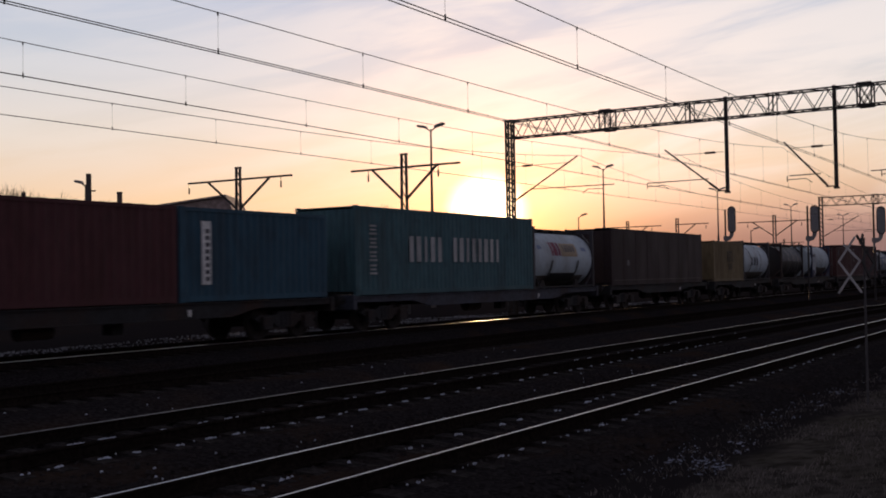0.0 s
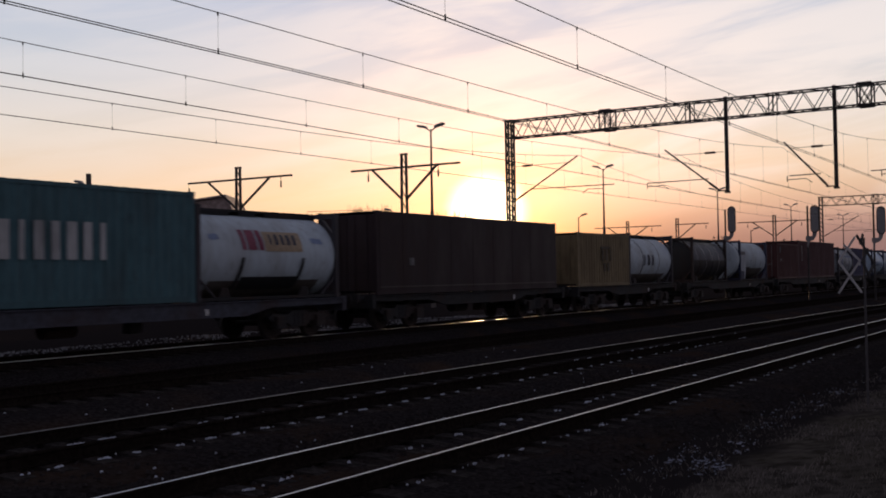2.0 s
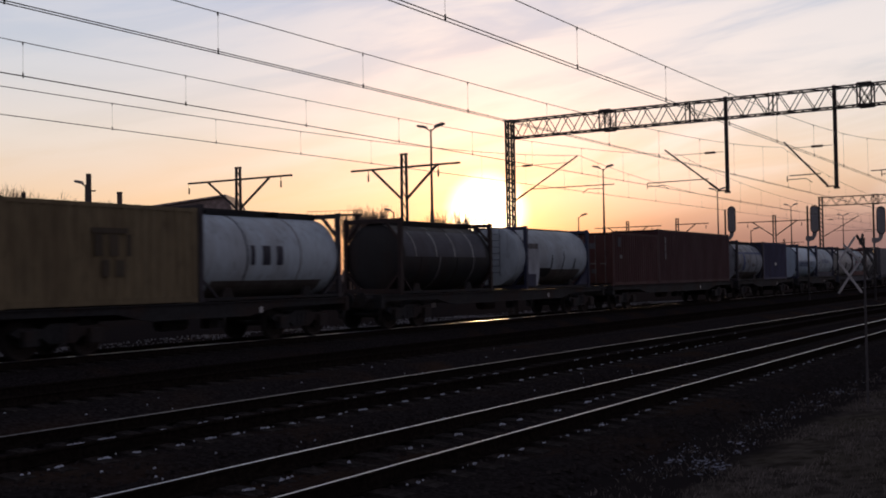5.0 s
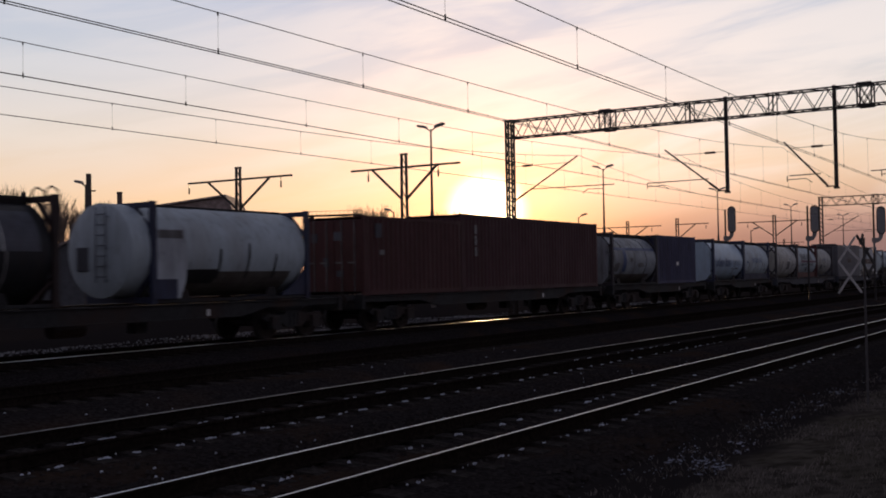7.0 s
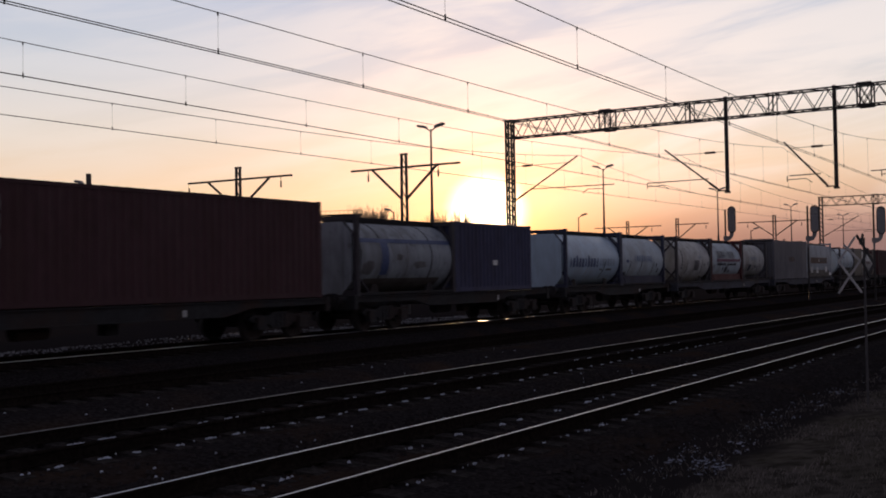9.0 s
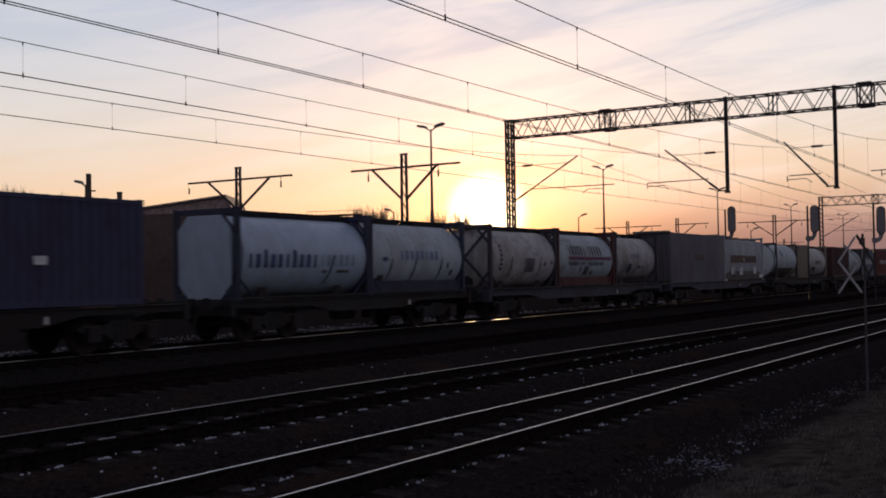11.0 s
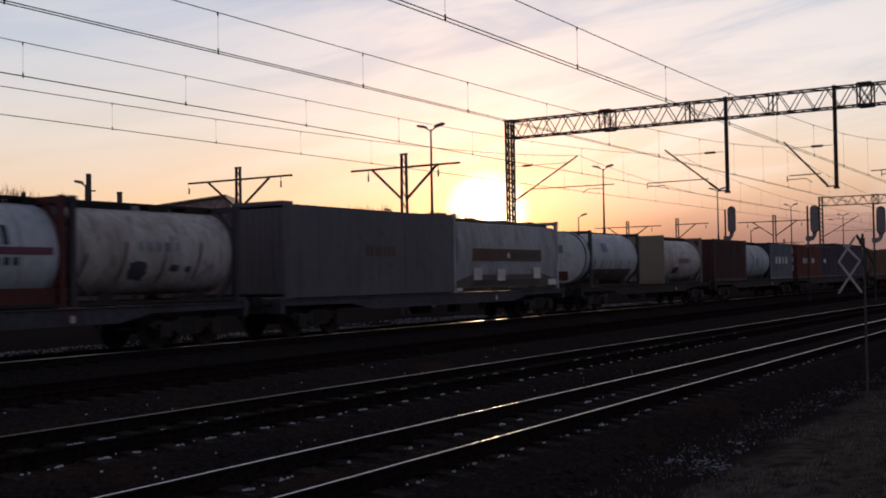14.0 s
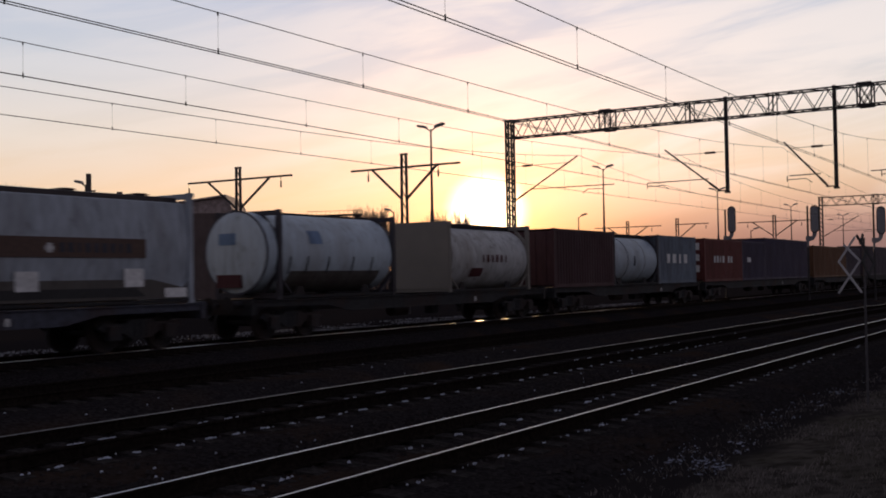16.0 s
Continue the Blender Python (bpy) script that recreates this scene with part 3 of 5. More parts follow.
for s_x, s_y, s_rise in ((79.0, 24.37, 0.20), (79.3, 18.45, 0.0), (80.2, 14.13, -0.24)):
    build_signal(s_x, s_y, s_rise)


# ---- level crossing cross ----
def build_cross():
    c = thing("crossing_sign", "two white lattice St Andrew's crosses on one slim post", "sign", m=pose(19.02, 3.615, -0.5))
    bm = bmesh.new()
    bar(bm, (0, 0, 0), (0, 0, 2.8), 0.02, 8)
    part("post", bm, M["sign_post"], c)
    left = Vector((-0.533, 0.846, 0)) + Vector((0.846, 0.533, 0)) * 0.7
    right = Vector((0.533, -0.846, 0)) + Vector((0.846, 0.533, 0)) * 0.7
    white = (((0.105, 2.82), (0.335, 2.40)), ((0.26, 2.69), (0.045, 2.41)), ((0.335, 2.41), (0.035, 1.88)), ((0.045, 2.42), (0.345, 1.87)))
    dark = (((-0.15, 2.84), (0.25, 2.36)), ((0.0, 2.86), (-0.075, 2.69)), ((0.11, 2.62), (-0.035, 2.39)), ((-0.035, 2.41), (0.135, 2.13)), ((0.25, 2.37), (0.09, 2.15)))
    for strands, way, mat, label in ((white, left, M["sign_white"], "white sign board"), (dark, right, M["black_metal"], "dark back of a sign board")):
        for a, b in strands:
            bm = bmesh.new()
            p, q = way * a[0], way * b[0]
            beam(bm, (p.x - 0.05, p.y, a[1]), (q.x - 0.05, q.y, b[1]), 0.018, 0.034 if strands is white else 0.046)
            part("board", bm, mat, c, label)


build_cross()


# ---- background ----
def build_house():
    p = CAM_FORWARD * 97.0 - CAM_RIGHT * (0.2069 * 97.0)
    h = thing("station_shed", "long shed with a low sloping sheet roof behind the yard", "building", m=pose(p.x, p.y, -0.7, 0, 0, -57.75))
    bm = bmesh.new()
    box(bm, -7.6, 0.9, 0.0, 7.0, 0.0, 8.6)
    part("wall", bm, M["wall"], h)
    # the gable is given a paler colour than the wall under it
    bm = bmesh.new()
    prism(bm, [(-7.6, 8.6), (0.9, 8.6), (0.9, 9.0), (0.42, 10.05), (-7.6, 9.0)], 1, 0.0, 7.0)
    part("gable", bm, M["gable"], h, "gable in a paler colour than the wall below")
    bm = bmesh.new()
    prism(bm, [(-7.9, 8.98), (0.44, 10.10), (1.0, 8.85), (1.08, 8.9), (0.48, 10.26), (-7.9, 9.13)], 1, -0.35, 7.35)
    part("roof", bm, M["roof"], h)


build_house()


def build_low_shed():
    p = CAM_FORWARD * 89.0 - CAM_RIGHT * (0.415 * 89.0)
    h = thing("low_shed", "long low grey shed behind the bare trees", "building", m=pose(p.x, p.y, -0.75, 0, 0, -57.75))
    bm = bmesh.new()
    prism(bm, [(-3.0, 0.0), (9.5, 0.0), (9.5, 6.85), (7.8, 6.45), (6.6, 6.15), (5.4, 5.75), (4.3, 5.15), (-3.0, 4.95)], 1, 0.0, 5.0)
    part("wall", bm, M["shed_wall"], h)
    bm = bmesh.new()
    prism(bm, [(-3.3, 4.93), (4.35, 5.14), (5.45, 5.74), (6.65, 6.14), (7.8, 6.44), (9.7, 6.88), (9.7, 7.02), (7.75, 6.59), (6.55, 6.28), (5.35, 5.88), (4.25, 5.29), (-3.3, 5.06)], 1, -0.3, 5.3)
    part("roof", bm, M["roof"], h)
    for k in range(3):
        bm = bmesh.new()
        box(bm, -1.8 + 2.0 * k, -0.7 + 2.0 * k, -0.04, 0.05, 1.6, 3.2)
        part("window", bm, M["black_metal"], h, "dark window pane")


build_low_shed()


def build_footbridge():
    f = thing("footbridge", "distant footbridge deck with a thin railing", "footbridge", m=pose(0, 0, 0))
    a, b = Vector((77.6, 63.8, 7.63)), Vector((80.3, 59.4, 7.7))
    bm = bmesh.new()
    beam(bm, a, b, 1.2, 0.12)
    part("deck", bm, M["steel"], f)
    bm = bmesh.new()
    beam(bm, a + Vector((0, 0, 0.42)), b + Vector((0, 0, 0.42)), 0.04, 0.04)
    for i in range(13):
        p = a.lerp(b, i / 12)
        beam(bm, p, p + Vector((0, 0, 0.42)), 0.025, 0.025)
    part("railing", bm, M["steel"], f)
    for k in (0.08, 0.92):
        bm = bmesh.new()
        p = a.lerp(b, k)
        beam(bm, (p.x, p.y, -0.7), (p.x, p.y, p.z - 0.1), 0.3, 0.3)
        part("pier", bm, M["concrete"], f)


build_footbridge()


def build_tree(x, y, h, seed, spread=0.25):
    rng = random.Random(seed)
    t = thing("bare_tree", "leafless winter tree with fine twigs", "tree", "bare trees behind the yard", m=pose(x, y, -0.7))
    trunk, crown = bmesh.new(), bmesh.new()
    def grow(bm, p, d, length, r, level):
        q = p + d * length
        bar(bm, p, q, r, 5 if level < 2 else 3, r * 0.75)
        if level >= 5:
            return
        for _ in range(4 if level < 3 else 3):
            w = Vector((rng.uniform(-1, 1), rng.uniform(-1, 1), rng.uniform(0.5, 1.9))).normalized()
            e = (d * (1 - spread) + w * (spread + 0.2)).normalized()
            s = p.lerp(q, rng.uniform(0.45, 1.0))
            grow(crown, s, e, length * rng.uniform(0.52, 0.80), r * 0.58, level + 1)
    grow(trunk, Vector((0, 0, 0)), Vector((rng.uniform(-.05, .05), rng.uniform(-.05, .05), 1)).normalized(), h * 0.30, h * 0.0115, 0)
    tall = h / max(v.co.z for v in crown.verts)
    for bm in (trunk, crown):
        bmesh.ops.scale(bm, vec=(tall, tall, tall), verts=bm.verts)
    part("trunk", trunk, M["bark"], t)
    part("crown", crown, M["bark"], t)


def toward(px, depth):
    """The ground point depth metres out and px thousandths of that to the side of the camera's axis."""
    p = CAM_FORWARD * depth + CAM_RIGHT * (px * depth / 1000.0)
    return p.x, p.y


TREE_RNG = random.Random(31)
for b_i in range(15):
    b_d = TREE_RNG.uniform(92, 112)
    b_x, b_y = toward(-416 + 7.7 * b_i + TREE_RNG.uniform(-2, 2), b_d)
    build_tree(b_x, b_y, 2.46 + b_d * (0.100 - TREE_RNG.uniform(0, 0.010) - 0.0016 * b_i), 50 + b_i)
for b_i in range(13):
    b_d = TREE_RNG.uniform(116, 130)
    b_x, b_y = toward(-87 + 2.8 * b_i + TREE_RNG.uniform(-1.5, 1.5), b_d)
    build_tree(b_x, b_y, 2.46 + b_d * (0.0725 - TREE_RNG.uniform(0, 0.009)), 90 + b_i)
for b_i in range(9):
    b_d = TREE_RNG.uniform(112, 126)
    b_x, b_y = toward(-4 + 2.8 * b_i + TREE_RNG.uniform(-1.5, 1.5), b_d)
    build_tree(b_x, b_y, 2.46 + b_d * (0.066 - TREE_RNG.uniform(0, 0.014)), 120 + b_i)


def build_treeline():
    """Far low woods along the horizon."""
    rng = random.Random(9)
    bm = bmesh.new()
    for i in range(900):
        a = rng.uniform(-0.75, 0.75)
        d = rng.uniform(420, 520)
        way = (CAM_FORWARD * math.cos(a) + CAM_RIGHT * math.sin(a))
        p = Vector((way.x * d, way.y * d, -2.0))
        h = rng.uniform(4.5, 8.5)
        n = 6
        ring = [bm.verts.new((p.x + 3.2 * math.cos(k * 1.047) * rng.uniform(0.6, 1.2), p.y + 3.2 * math.sin(k * 1.047) * rng.uniform(0.6, 1.2), p.z + h * rng.uniform(0.35, 0.6))) for k in range(n)]
        foot, tip = bm.verts.new(p), bm.verts.new((p.x + rng.uniform(-1, 1), p.y, p.z + h))
        for k in range(n):
            bm.faces.new((ring[k], ring[(k + 1) % n], tip))
            bm.faces.new((ring[(k + 1) % n], ring[k], foot))
    ob = part("far_woods", bm, M["bark"])
    tagged(ob, "low dark line of far winter woods", "woods", kind="stuff")


build_treeline()


# ---- the train: wagons ----
DECK = 1.16


def build_wheelset(parent, x):
    bm = bmesh.new()
    for s in (-1, 1):
        y = s * 0.7525
        prof = [(y - s * 0.09, 0.20), (y - s * 0.09, 0.10), (y + s * 0.09, 0.10), (y + s * 0.09, 0.18), (y + s * 0.02, 0.20), (y + s * 0.02, 0.38), (y + s * 0.068, 0.40), (y + s * 0.068, 0.452), (y - s * 0.035, 0.462), (y - s * 0.067, 0.49), (y - s * 0.067, 0.40), (y - s * 0.02, 0.38), (y - s * 0.02, 0.20)]
        rings = [[bm.verts.new((r * math.cos(2 * math.pi * i / 28), yy, r * math.sin(2 * math.pi * i / 28))) for i in range(28)] for yy, r in prof]
        for a, b in zip(rings, rings[1:] + rings[:1]):
            for i in range(28):
                bm.faces.new((a[i], a[(i + 1) % 28], b[(i + 1) % 28], b[i]))
        for k in range(5):
            w = 2 * math.pi * k / 5
            bar(bm, (0.29 * math.cos(w), y + s * 0.018, 0.29 * math.sin(w)), (0.29 * math.cos(w), y + s * 0.034, 0.29 * math.sin(w)), 0.035, 6)
    bar(bm, (0, -1.0, 0), (0, 1.0, 0), 0.08, 10)
    ws = part("wheelset", bm, M["wheel"], parent, smooth=True)
    ws.location = (x, 0, 0.46)
    return ws


WHEELSETS = []
TRAIN = []


def build_bogie(parent, x, mesh_cache={}):
    bm = bmesh.new()
    for s in (-1, 1):
        y0, y1 = (0.96, 1.08) if s > 0 else (-1.08, -0.96)
        prism(bm, [(-1.35, 0.62), (-1.2, 0.74), (-0.5, 0.70), (-0.35, 0.80), (0.35, 0.80), (0.5, 0.70), (1.2, 0.74), (1.35, 0.62), (1.2, 0.52), (0.55, 0.48), (0.35, 0.34), (-0.35, 0.34), (-0.55, 0.48), (-1.2, 0.52)], 1, y0, y1)
        for wx in (-0.9, 0.9):
            box(bm, wx - 0.19, wx + 0.19, s * 1.10 - 0.10, s * 1.10 + 0.10, 0.32, 0.66)
        for wx in (-0.18, 0.0, 0.18):
            bar(bm, (wx, s * 1.04, 0.40), (wx, s * 1.04, 0.74), 0.075, 8)
    box(bm, -0.3, 0.3, -1.0, 1.0, 0.42, 0.78)
    bg = part("bogie", bm, M["wagon"], parent)
    bg.location = (x, 0, -DECK)
    for wx in (-0.9, 0.9):
        WHEELSETS.append(build_wheelset(bg, wx))
    return bg


def build_wagon(s0, s1, mat, label):
    """A flat container wagon from s0 to s1; its deck is its own z = 0."""
    L = s1 - s0
    w = thing("container_wagon", label, "wagon", "wagons of the train")
    for y in (-1.22, 1.22):
        bm = bmesh.new()
        prism(bm, [(0.0, -0.02), (L, -0.02), (L, -0.20), (L - 3.3, -0.22), (L - 4.3, -0.42), (4.3, -0.42), (3.3, -0.22), (0.0, -0.20)], 1, y - 0.05, y + 0.05)
        box(bm, 0, L, y - 0.10, y + 0.10, -0.045, -0.015)
        box(bm, 4.4, L - 4.4, y - 0.10, y + 0.10, -0.43, -0.40)
        sill = part("side_sill", bm, mat, w)
        for k in (0.68,):
            bm = bmesh.new()
            box(bm, L * k, L * k + 0.10, y - 0.058, y + 0.058, -0.36, -0.19)
            part("data_plate", bm, M["white_mark"], sill, "small white data plate")
    bm = bmesh.new()
    box(bm, 0, L, -0.28, -0.16, -0.40, -0.06)
    box(bm, 0, L, 0.16, 0.28, -0.40, -0.06)
    k = 0
    while 1.5 + 2.0 * k < L - 1:
        box(bm, 1.45 + 2.0 * k, 1.57 + 2.0 * k, -1.2, 1.2, -0.22, -0.05)
        k += 1
    part("underframe", bm, M["wagon"], w)
    for x0, x1 in ((-0.12, 0.06), (L - 0.06, L + 0.12)):
        bm = bmesh.new()
        box(bm, x0, x1, -1.3, 1.3, -0.42, 0.02)
        part("headstock", bm, mat, w)
    for x, d in ((-0.12, -1), (L + 0.12, 1)):
        for y in (-0.875, 0.875):
            bm = bmesh.new()
            bar(bm, (x, y, -0.12), (x + d * 0.36, y, -0.12), 0.11, 10)
            bar(bm, (x + d * 0.36, y, -0.12), (x + d * 0.50, y, -0.12), 0.075, 10)
            bar(bm, (x + d * 0.50, y, -0.12), (x + d * 0.54, y, -0.12), 0.225, 14)
            part("buffer", bm, M["wagon"], w)
        bm = bmesh.new()
        bar(bm, (x, 0, -0.14), (x + d * 0.6, 0, -0.18), 0.05, 8)
        part("coupler", bm, M["wagon"], w)
    bm = bmesh.new()
    bar(bm, (L * 0.44, -0.4, -0.55), (L * 0.44 + 0.9, -0.4, -0.55), 0.2, 12)
    part("air_tank", bm, M["wagon"], w)
    bm = bmesh.new()
    box(bm, L * 0.58, L * 0.58 + 0.35, -0.55, -0.2, -0.75, -0.40)
    part("brake_box", bm, M["wagon"], w)
    bogie_in = 1.9
    build_bogie(w, bogie_in)
    build_bogie(w, L - bogie_in)
    TRAIN.append((w, s0))
    return w


# ---- the train: boxes ----
def corrugated(bm, x0, x1, y, z0, z1, out, pitch=0.278, depth=0.036):
    """A corrugated sheet in the plane y; out is the side it faces."""
    n = max(1, round((x1 - x0) / pitch))
    p = (x1 - x0) / n
    xs = []
    for i in range(n):
        a = x0 + i * p
        xs += [(a, 0.0), (a + p * 0.26, 0.0), (a + p * 0.5, -depth), (a + p * 0.76, -depth)]
    xs.append((x1, 0.0))
    lo = [bm.verts.new((x, y + out * o, z0)) for x, o in xs]
    hi = [bm.verts.new((x, y + out * o, z1)) for x, o in xs]
    for i in range(len(xs) - 1):
        bm.faces.new((lo[i], lo[i + 1], hi[i + 1], hi[i]))


BAR_WIDTHS = (0.52, 0.60, 0.30, 0.58, 0.48, 0.62, 0.54, 0.34, 0.56)


def bars_text(parent, x0, x1, z0, z1, blocks, mat, y=-1.246, label=""):
    """Writing that is not lettered: plain upright bars in blocks, on the near side wall."""
    total = sum(blocks) + (len(blocks) - 1) * 0.9
    u = (x1 - x0) / total
    x = x0
    for n in blocks:
        for i in range(n):
            bm = bmesh.new()
            w = BAR_WIDTHS[i % 9] * u
            box(bm, x + u * 0.42 - w / 2, x + u * 0.42 + w / 2, y, y + 0.012, z0, z1)
            part("painted_mark", bm, mat, parent, label)
            x += u
        x += u * 0.9


def plain_mark(parent, x0, x1, z0, z1, mat, label, y=-1.244, name="marking"):
    bm = bmesh.new()
    box(bm, x0, x1, y, y + 0.010, z0, z1)
    return part(name, bm, mat, parent, label)


def build_box(s0, s1, height, mat, label, doors=True, smooth_side=False, rods=None):
    L, W, Hh = s1 - s0, 1.219, height
    c = thing("shipping_container", label, "container", "containers on the train")
    for y, s in ((-W, -1), (W, 1)):
        bm = bmesh.new()
        if smooth_side:
            box(bm, 0.15, L - 0.15, y - 0.01 if s < 0 else y - 0.03, y + 0.03 if s < 0 else y + 0.01, 0.16, Hh - 0.12)
        else:
            corrugated(bm, 0.16, L - 0.16, y + s * 0.0, 0.16, Hh - 0.11, s)
        wall = part("side_wall", bm, mat, c)
        k = 1.5
        while smooth_side and k < L - 1.0:
            bm = bmesh.new()
            box(bm, k, k + 0.05, y - 0.016, y + 0.016, 0.17, Hh - 0.125)
            part("seam", bm, mat, wall)
            k += 1.55
        bm = bmesh.new()
        box(bm, 0.16, L - 0.16, y - 0.03 if s > 0 else y - 0.004, y + 0.004 if s > 0 else y + 0.03, Hh - 0.12, Hh - 0.02)
        part("top_rail", bm, mat, c)
        bm = bmesh.new()
        box(bm, 0.16, L - 0.16, y - 0.05 if s > 0 else y - 0.006, y + 0.006 if s > 0 else y + 0.05, 0.02, 0.17)
        part("bottom_rail", bm, mat, c)
    for x, d in ((0.0, -1), (L, 1)):
        bm = bmesh.new()
        if doors and d > 0 or not doors:
            n = 9
            p = 2.3 / n
            ys = []
            for i in range(n):
                a = -1.15 + i * p
                ys += [(a, 0.0), (a + p * 0.3, 0.0), (a + p * 0.5, 0.05), (a + p * 0.8, 0.05)]
            ys.append((1.15, 0.0))
            lo = [bm.verts.new((x - d * (0.02 + o), yy, 0.14)) for yy, o in ys]
            hi = [bm.verts.new((x - d * (0.02 + o), yy, Hh - 0.12)) for yy, o in ys]
            for i in range(len(ys) - 1):
                bm.faces.new((lo[i], lo[i + 1], hi[i + 1], hi[i]))
            part("end_wall", bm, mat, c)
        else:
            for y0, y1 in ((-1.13, -0.012), (0.012, 1.13)):
                bm = bmesh.new()
                box(bm, x + 0.03, x + 0.08, y0, y1, 0.14, Hh - 0.12)
                for k in range(4):
                    zz = 0.3 + k * (Hh - 0.7) / 3.4
                    box(bm, x + 0.015, x + 0.03, y0 + 0.06, y1 - 0.06, zz, zz + 0.42)
                leaf = part("door", bm, mat, c)
                bm = bmesh.new()
                for yy in (y0 + 0.3, y1 - 0.3):
                    bar(bm, (x - 0.005, yy, 0.12), (x - 0.005, yy, Hh - 0.1), 0.018, 6)
                    box(bm, x - 0.02, x + 0.02, yy - 0.03, yy + 0.25, 1.05, 1.10)
                part("lock_rod", bm, rods or mat, leaf)
        for y in (-1.17, 1.17):
            bm = bmesh.new()
            box(bm, x - 0.16 if d > 0 else x, x if d > 0 else x + 0.16, y - 0.05, y + 0.05, 0.118, Hh - 0.118)
            part("corner_post", bm, mat, c)
            for z0 in (0.0, Hh - 0.118):
                bm = bmesh.new()
                box(bm, x - 0.178 if d > 0 else x - 0.003, x + 0.003 if d > 0 else x + 0.178, y - 0.052, y + 0.052, z0, z0 + 0.118)
                part("corner_casting", bm, mat, c)
    bm = bmesh.new()
    box(bm, 0.1, L - 0.1, -1.16, 1.16, Hh - 0.05, Hh - 0.02)
    k = 0.6
    while k < L - 0.6:
        box(bm, k, k + 0.14, -1.12, 1.12, Hh - 0.02, Hh - 0.004)
        k += 0.42
    part("roof", bm, mat, c)
    bm = bmesh.new()
    box(bm, 0.1, L - 0.1, -1.17, 1.17, 0.10, 0.15)
    part("floor_panel", bm, M["wagon"], c)
    TRAIN.append((c, s0))
    return c


# ---- the train: tanks ----
def build_tank(s0, s1, barrel_mat, frame_mat, label, end="dish", radius=1.18, height=2.591, bands=3, skirt=None, belly=None, walkway=True, bulge=0.0, square=0.0, lift=0.0, gaps=()):
    L, W = s1 - s0, 1.219
    c = thing("tank_container", label, "tank container", "tank containers on the train")
    zc = height - radius - 0.16 + lift
    bm = bmesh.new()
    inset = {"dish": 0.02, "octagon": 0.16, "plate": 0.16, "cross": 0.24}[end]
    inset -= bulge
    deep = 0.12 if bulge else 0.16
    prof = [(inset + deep * (1 - math.sqrt(max(0.0, 1 - (k / 7.0) ** 2))), max(0.02, radius * k / 7.0)) for k in range(8)]
    back = [(L - 0.02 - 0.14 * (x - inset) / deep, r) for x, r in reversed(prof)]
    revolve(bm, prof + back, 40, (0.0, zc))
    if square:
        for v in bm.verts:
            y, z = v.co.y, v.co.z - zc
            r = math.hypot(y, z)
            if r > 0.03:
                m = max(abs(y), abs(z)) / r
                k = 1 + square * (1 / m - 1)
                v.co.y, v.co.z = y * k, zc + z * k
    barrel = part("tank_barrel", bm, barrel_mat, c, smooth=True)
    for i in range(bands):
        x = 0.75 + (L - 1.5) * (i + 0.5) / bands
        bm = bmesh.new()
        revolve(bm, [(x - 0.02, radius - 0.01), (x - 0.02, radius + 0.012), (x + 0.02, radius + 0.012), (x + 0.02, radius - 0.01)], 40, (0.0, zc))
        part("cladding_band", bm, M["grey_metal"] if i % 2 else M["wagon"], barrel)
    for x, d in ((0.0, -1), (L, 1)):
        bm = bmesh.new()
        xa, xb = (x, x + 0.15) if d < 0 else (x - 0.15, x)
        for y in ((-1.185, 1.185) if bulge else (-1.15, 1.15)):
            box(bm, xa, xb, y - 0.069, y + 0.069, 0.10, height - 0.10)
        box(bm, xa, xb, -1.1, 1.1, 0.02, 0.18)
        box(bm, xa + 0.02, xb - 0.02, -1.1, 1.1, height - 0.16, height - 0.02)
        for s in (-1, 1):
            beam(bm, ((xa + xb) / 2, s * 1.12, height - 0.75), ((xa + xb) / 2, s * 0.55, height - 0.12), 0.09, 0.09)
            beam(bm, ((xa + xb) / 2, s * 1.12, 0.75), ((xa + xb) / 2, s * 0.55, 0.12), 0.09, 0.09)
            if end == "cross":
                beam(bm, ((xa + xb) / 2 - 0.02, -s * 1.1, 0.2), ((xa + xb) / 2 - 0.02, s * 1.1, height - 0.2), 0.085, 0.085)
        fr = part("end_frame", bm, frame_mat, c)
        for y in (-1.169, 1.169):
            for z0 in (0.0, height - 0.118):
                bm = bmesh.new()
                box(bm, xa - 0.004, xb + 0.03, y - 0.052, y + 0.052, z0, z0 + 0.118)
                part("corner_casting", bm, frame_mat, fr)
    if end == "octagon":
        bm = bmesh.new()
        o = [(-1.0, 0.46), (-0.60, 0.04), (0.60, 0.04), (1.0, 0.46), (1.0, height - 0.60), (0.62, height - 0.20), (-0.62, height - 0.20), (-1.0, height - 0.60)]
        prism(bm, o, 0, -0.025, 0.05)
        part("end_panel", bm, barrel_mat, c, "flat eight-sided end panel")
    if end == "plate":
        bm = bmesh.new()
        prism(bm, [(-1.19, 0.13), (1.19, 0.13), (1.19, height - 0.05), (1.12, height - 0.005), (-1.12, height - 0.005), (-1.19, height - 0.05)], 0, -0.03, 0.012)
        part("end_panel", bm, frame_mat, c, "flat beige end panel")
    for y in (-1.14, 1.14):
        bm = bmesh.new()
        box(bm, 0.15, L - 0.15, y - 0.05, y + 0.05, 0.02, 0.10)
        part("bottom_rail", bm, M["wagon"], c)
        for k in (0.22, 0.78):
            bm = bmesh.new()
            prism(bm, [(L * k - 0.25, 0.10), (L * k + 0.25, 0.10), (L * k + 0.12, 0.36), (L * k - 0.12, 0.36)], 1, y * 0.80 - 0.03, y * 0.80 + 0.03)
            part("saddle", bm, M["wagon"], c)
